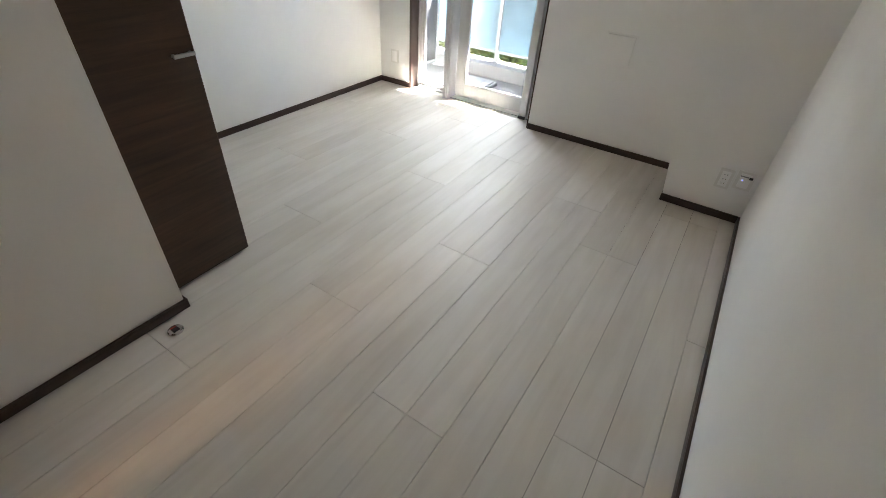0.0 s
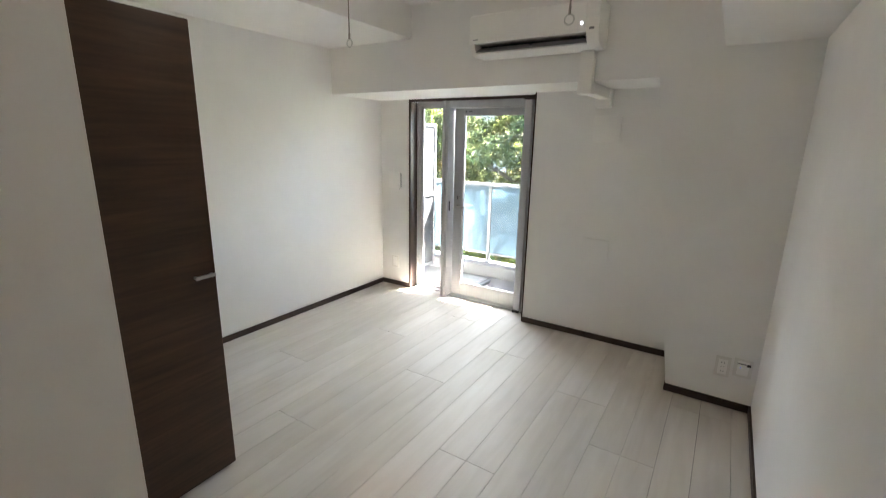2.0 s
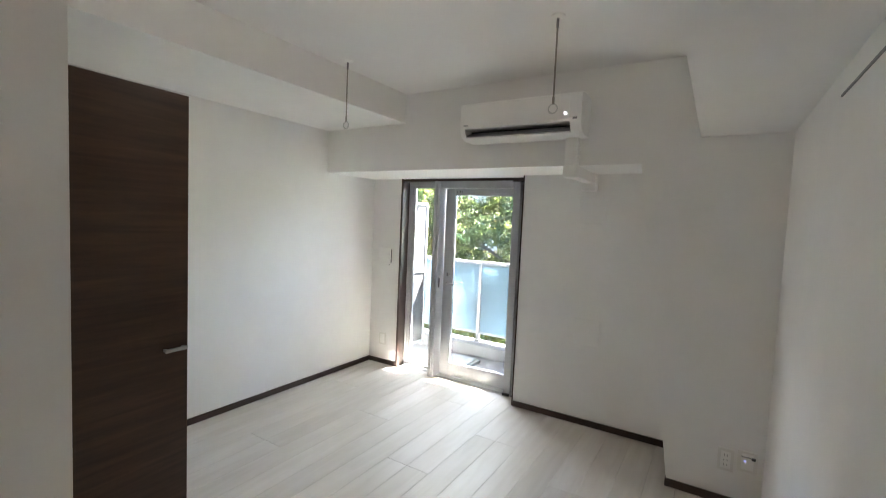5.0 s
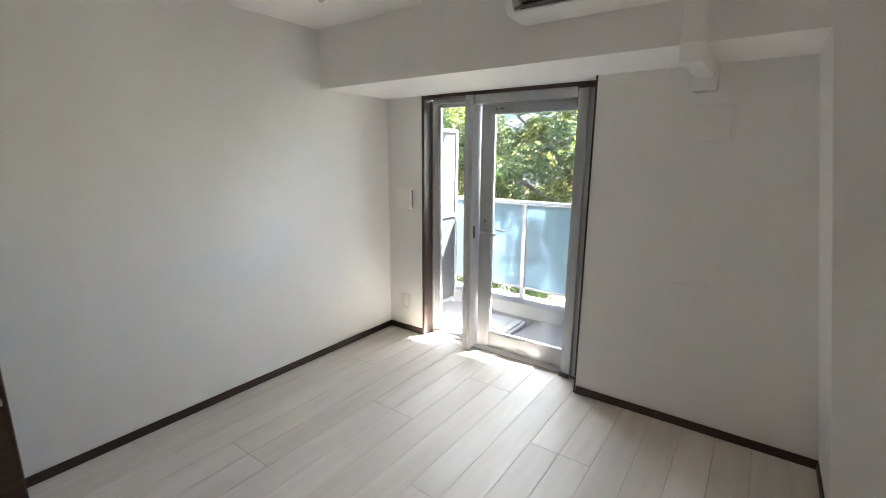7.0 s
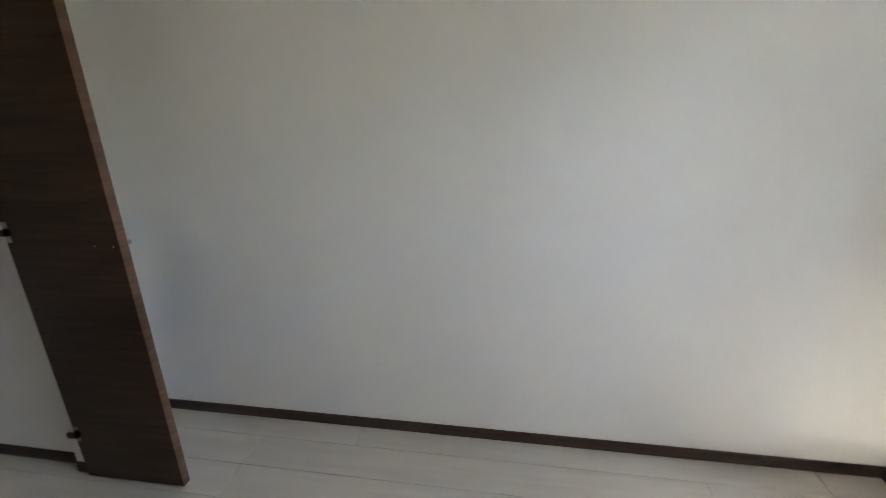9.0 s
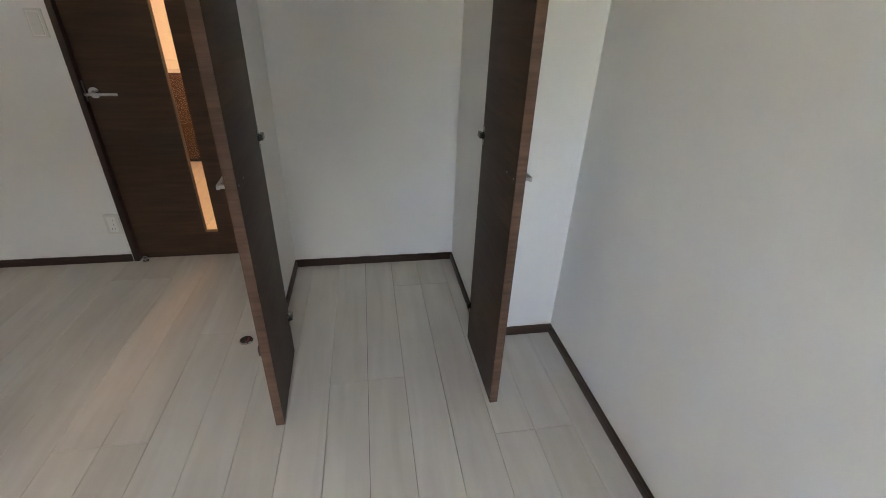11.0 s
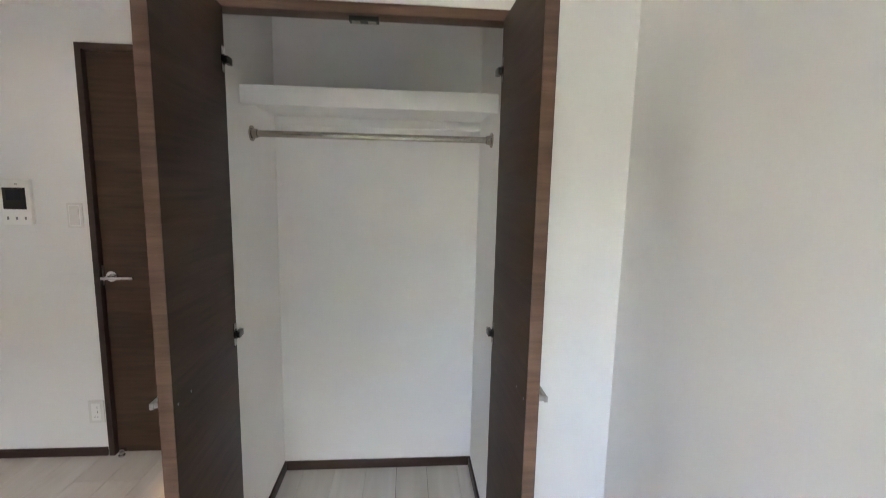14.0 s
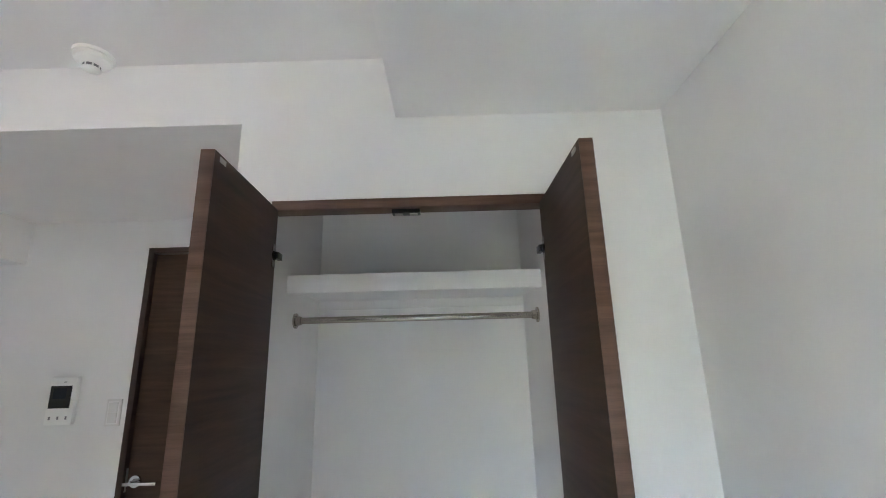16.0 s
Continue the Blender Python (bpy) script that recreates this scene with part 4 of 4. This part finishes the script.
leaf_mesh("foliage", leaves(rng, hc, [0.42] * len(hc), 55, 0.085), HEDGE, hg)
bm = bmesh.new()
for k in range(14):
    rod(bm, (-6 + k * 0.82, 5.8, -3.2), (-6 + k * 0.82 + 0.1, 5.75, -1.2), 0.03, 0.012, 6)
part("stems", bm, BARK, hg)

ap = thing("apartment_building", (-14, 36, -3.2), "pale rendered apartment building behind the trees", "building")
part("wall", B(-34, 6, 34, 46, -3.2, 13.5), RENDERED, ap, smooth=False)
part("roof", B(-34.4, 6.4, 33.6, 46.4, 13.5, 14.1), CURB, ap, "flat roof edge", smooth=False)
pane_mesh, frame_mesh = None, None
for s in range(5):
    for k in range(9):
        x, z = -31.5 + k * 4.2, -2.0 + s * 3.1
        if pane_mesh is None:
            fr = part("window", B(x - 1.0, x + 1.0, 33.90, 34.02, z - 0.05, z + 1.45), RAIL_PAINT, ap, smooth=False)
            pa = part("pane", B(x - 0.9, x + 0.9, 33.86, 33.91, z + 0.05, z + 1.35), PANE_FAR, fr, smooth=False)
            pane_mesh, frame_mesh, fx, fz = pa.data, fr.data, x, z
            continue
        fr = new("window", frame_mesh)
        fr.parent, fr.location = ap, (x - fx, 0, z - fz)
        pa = new("pane", pane_mesh)
        pa.parent = fr


# ---- floor boards ----
floor = solid("floor", B(-0.12, W + 0.12, -3.5, 2.905, -0.10, -0.0105), GROOVE, "pale whitewashed wooden board floor", "floor")
PW, PL = 0.1522, 1.725
JOINT = {-3: 0.95, -2: 0.545, -1: 1.247, 0: 0.217, 1: 0.785, 2: -0.175, 3: 0.41, 4: 1.022, 5: 0.138, 6: 1.478, 7: 0.366, 8: 1.1}
strips = {}


def strip(x0, x1, y0, y1):
    g = 0.0009
    key = (round(x1 - x0, 4), round(y1 - y0, 4))
    if key not in strips:
        w, l = x1 - x0 - 2 * g, y1 - y0 - 2 * g
        bm = bmesh.new()
        c = 0.0005
        for z, i in ((-0.0104, 0), (-c, 0), (0, c)):
            for sx, sy in ((0, 0), (1, 0), (1, 1), (0, 1)):
                bm.verts.new((i + sx * (w - 2 * i), i + sy * (l - 2 * i), z))
        bm.verts.ensure_lookup_table()
        v = bm.verts
        bm.faces.new(v[8:12])
        for k in (0, 4):
            for j in range(4):
                bm.faces.new((v[k + j], v[k + (j + 1) % 4], v[k + 4 + (j + 1) % 4], v[k + 4 + j]))
        strips[key] = mesh_of("plank", bm, PLANK, False)
    ob = new("plank", strips[key])
    ob.location = (x0 + g, y0 + g, 0)
    ob.parent = floor


for k in range(-3, 9):
    for half in range(2):
        x0 = 0.727 + 2 * PW * k + PW * half
        xa, xb = max(x0, 0), min(x0 + PW, W)
        if xb - xa < 0.01:
            continue
        near = -3.4 if xa > 1.0 else -0.76
        y = JOINT[k] - 3 * PL
        while y < Y_WIN + 0.01:
            ya, yb = max(y, near), min(y + PL, Y_WIN + 0.004)
            if yb - ya > 0.02:
                strip(xa, xb, ya, yb)
            y += PL
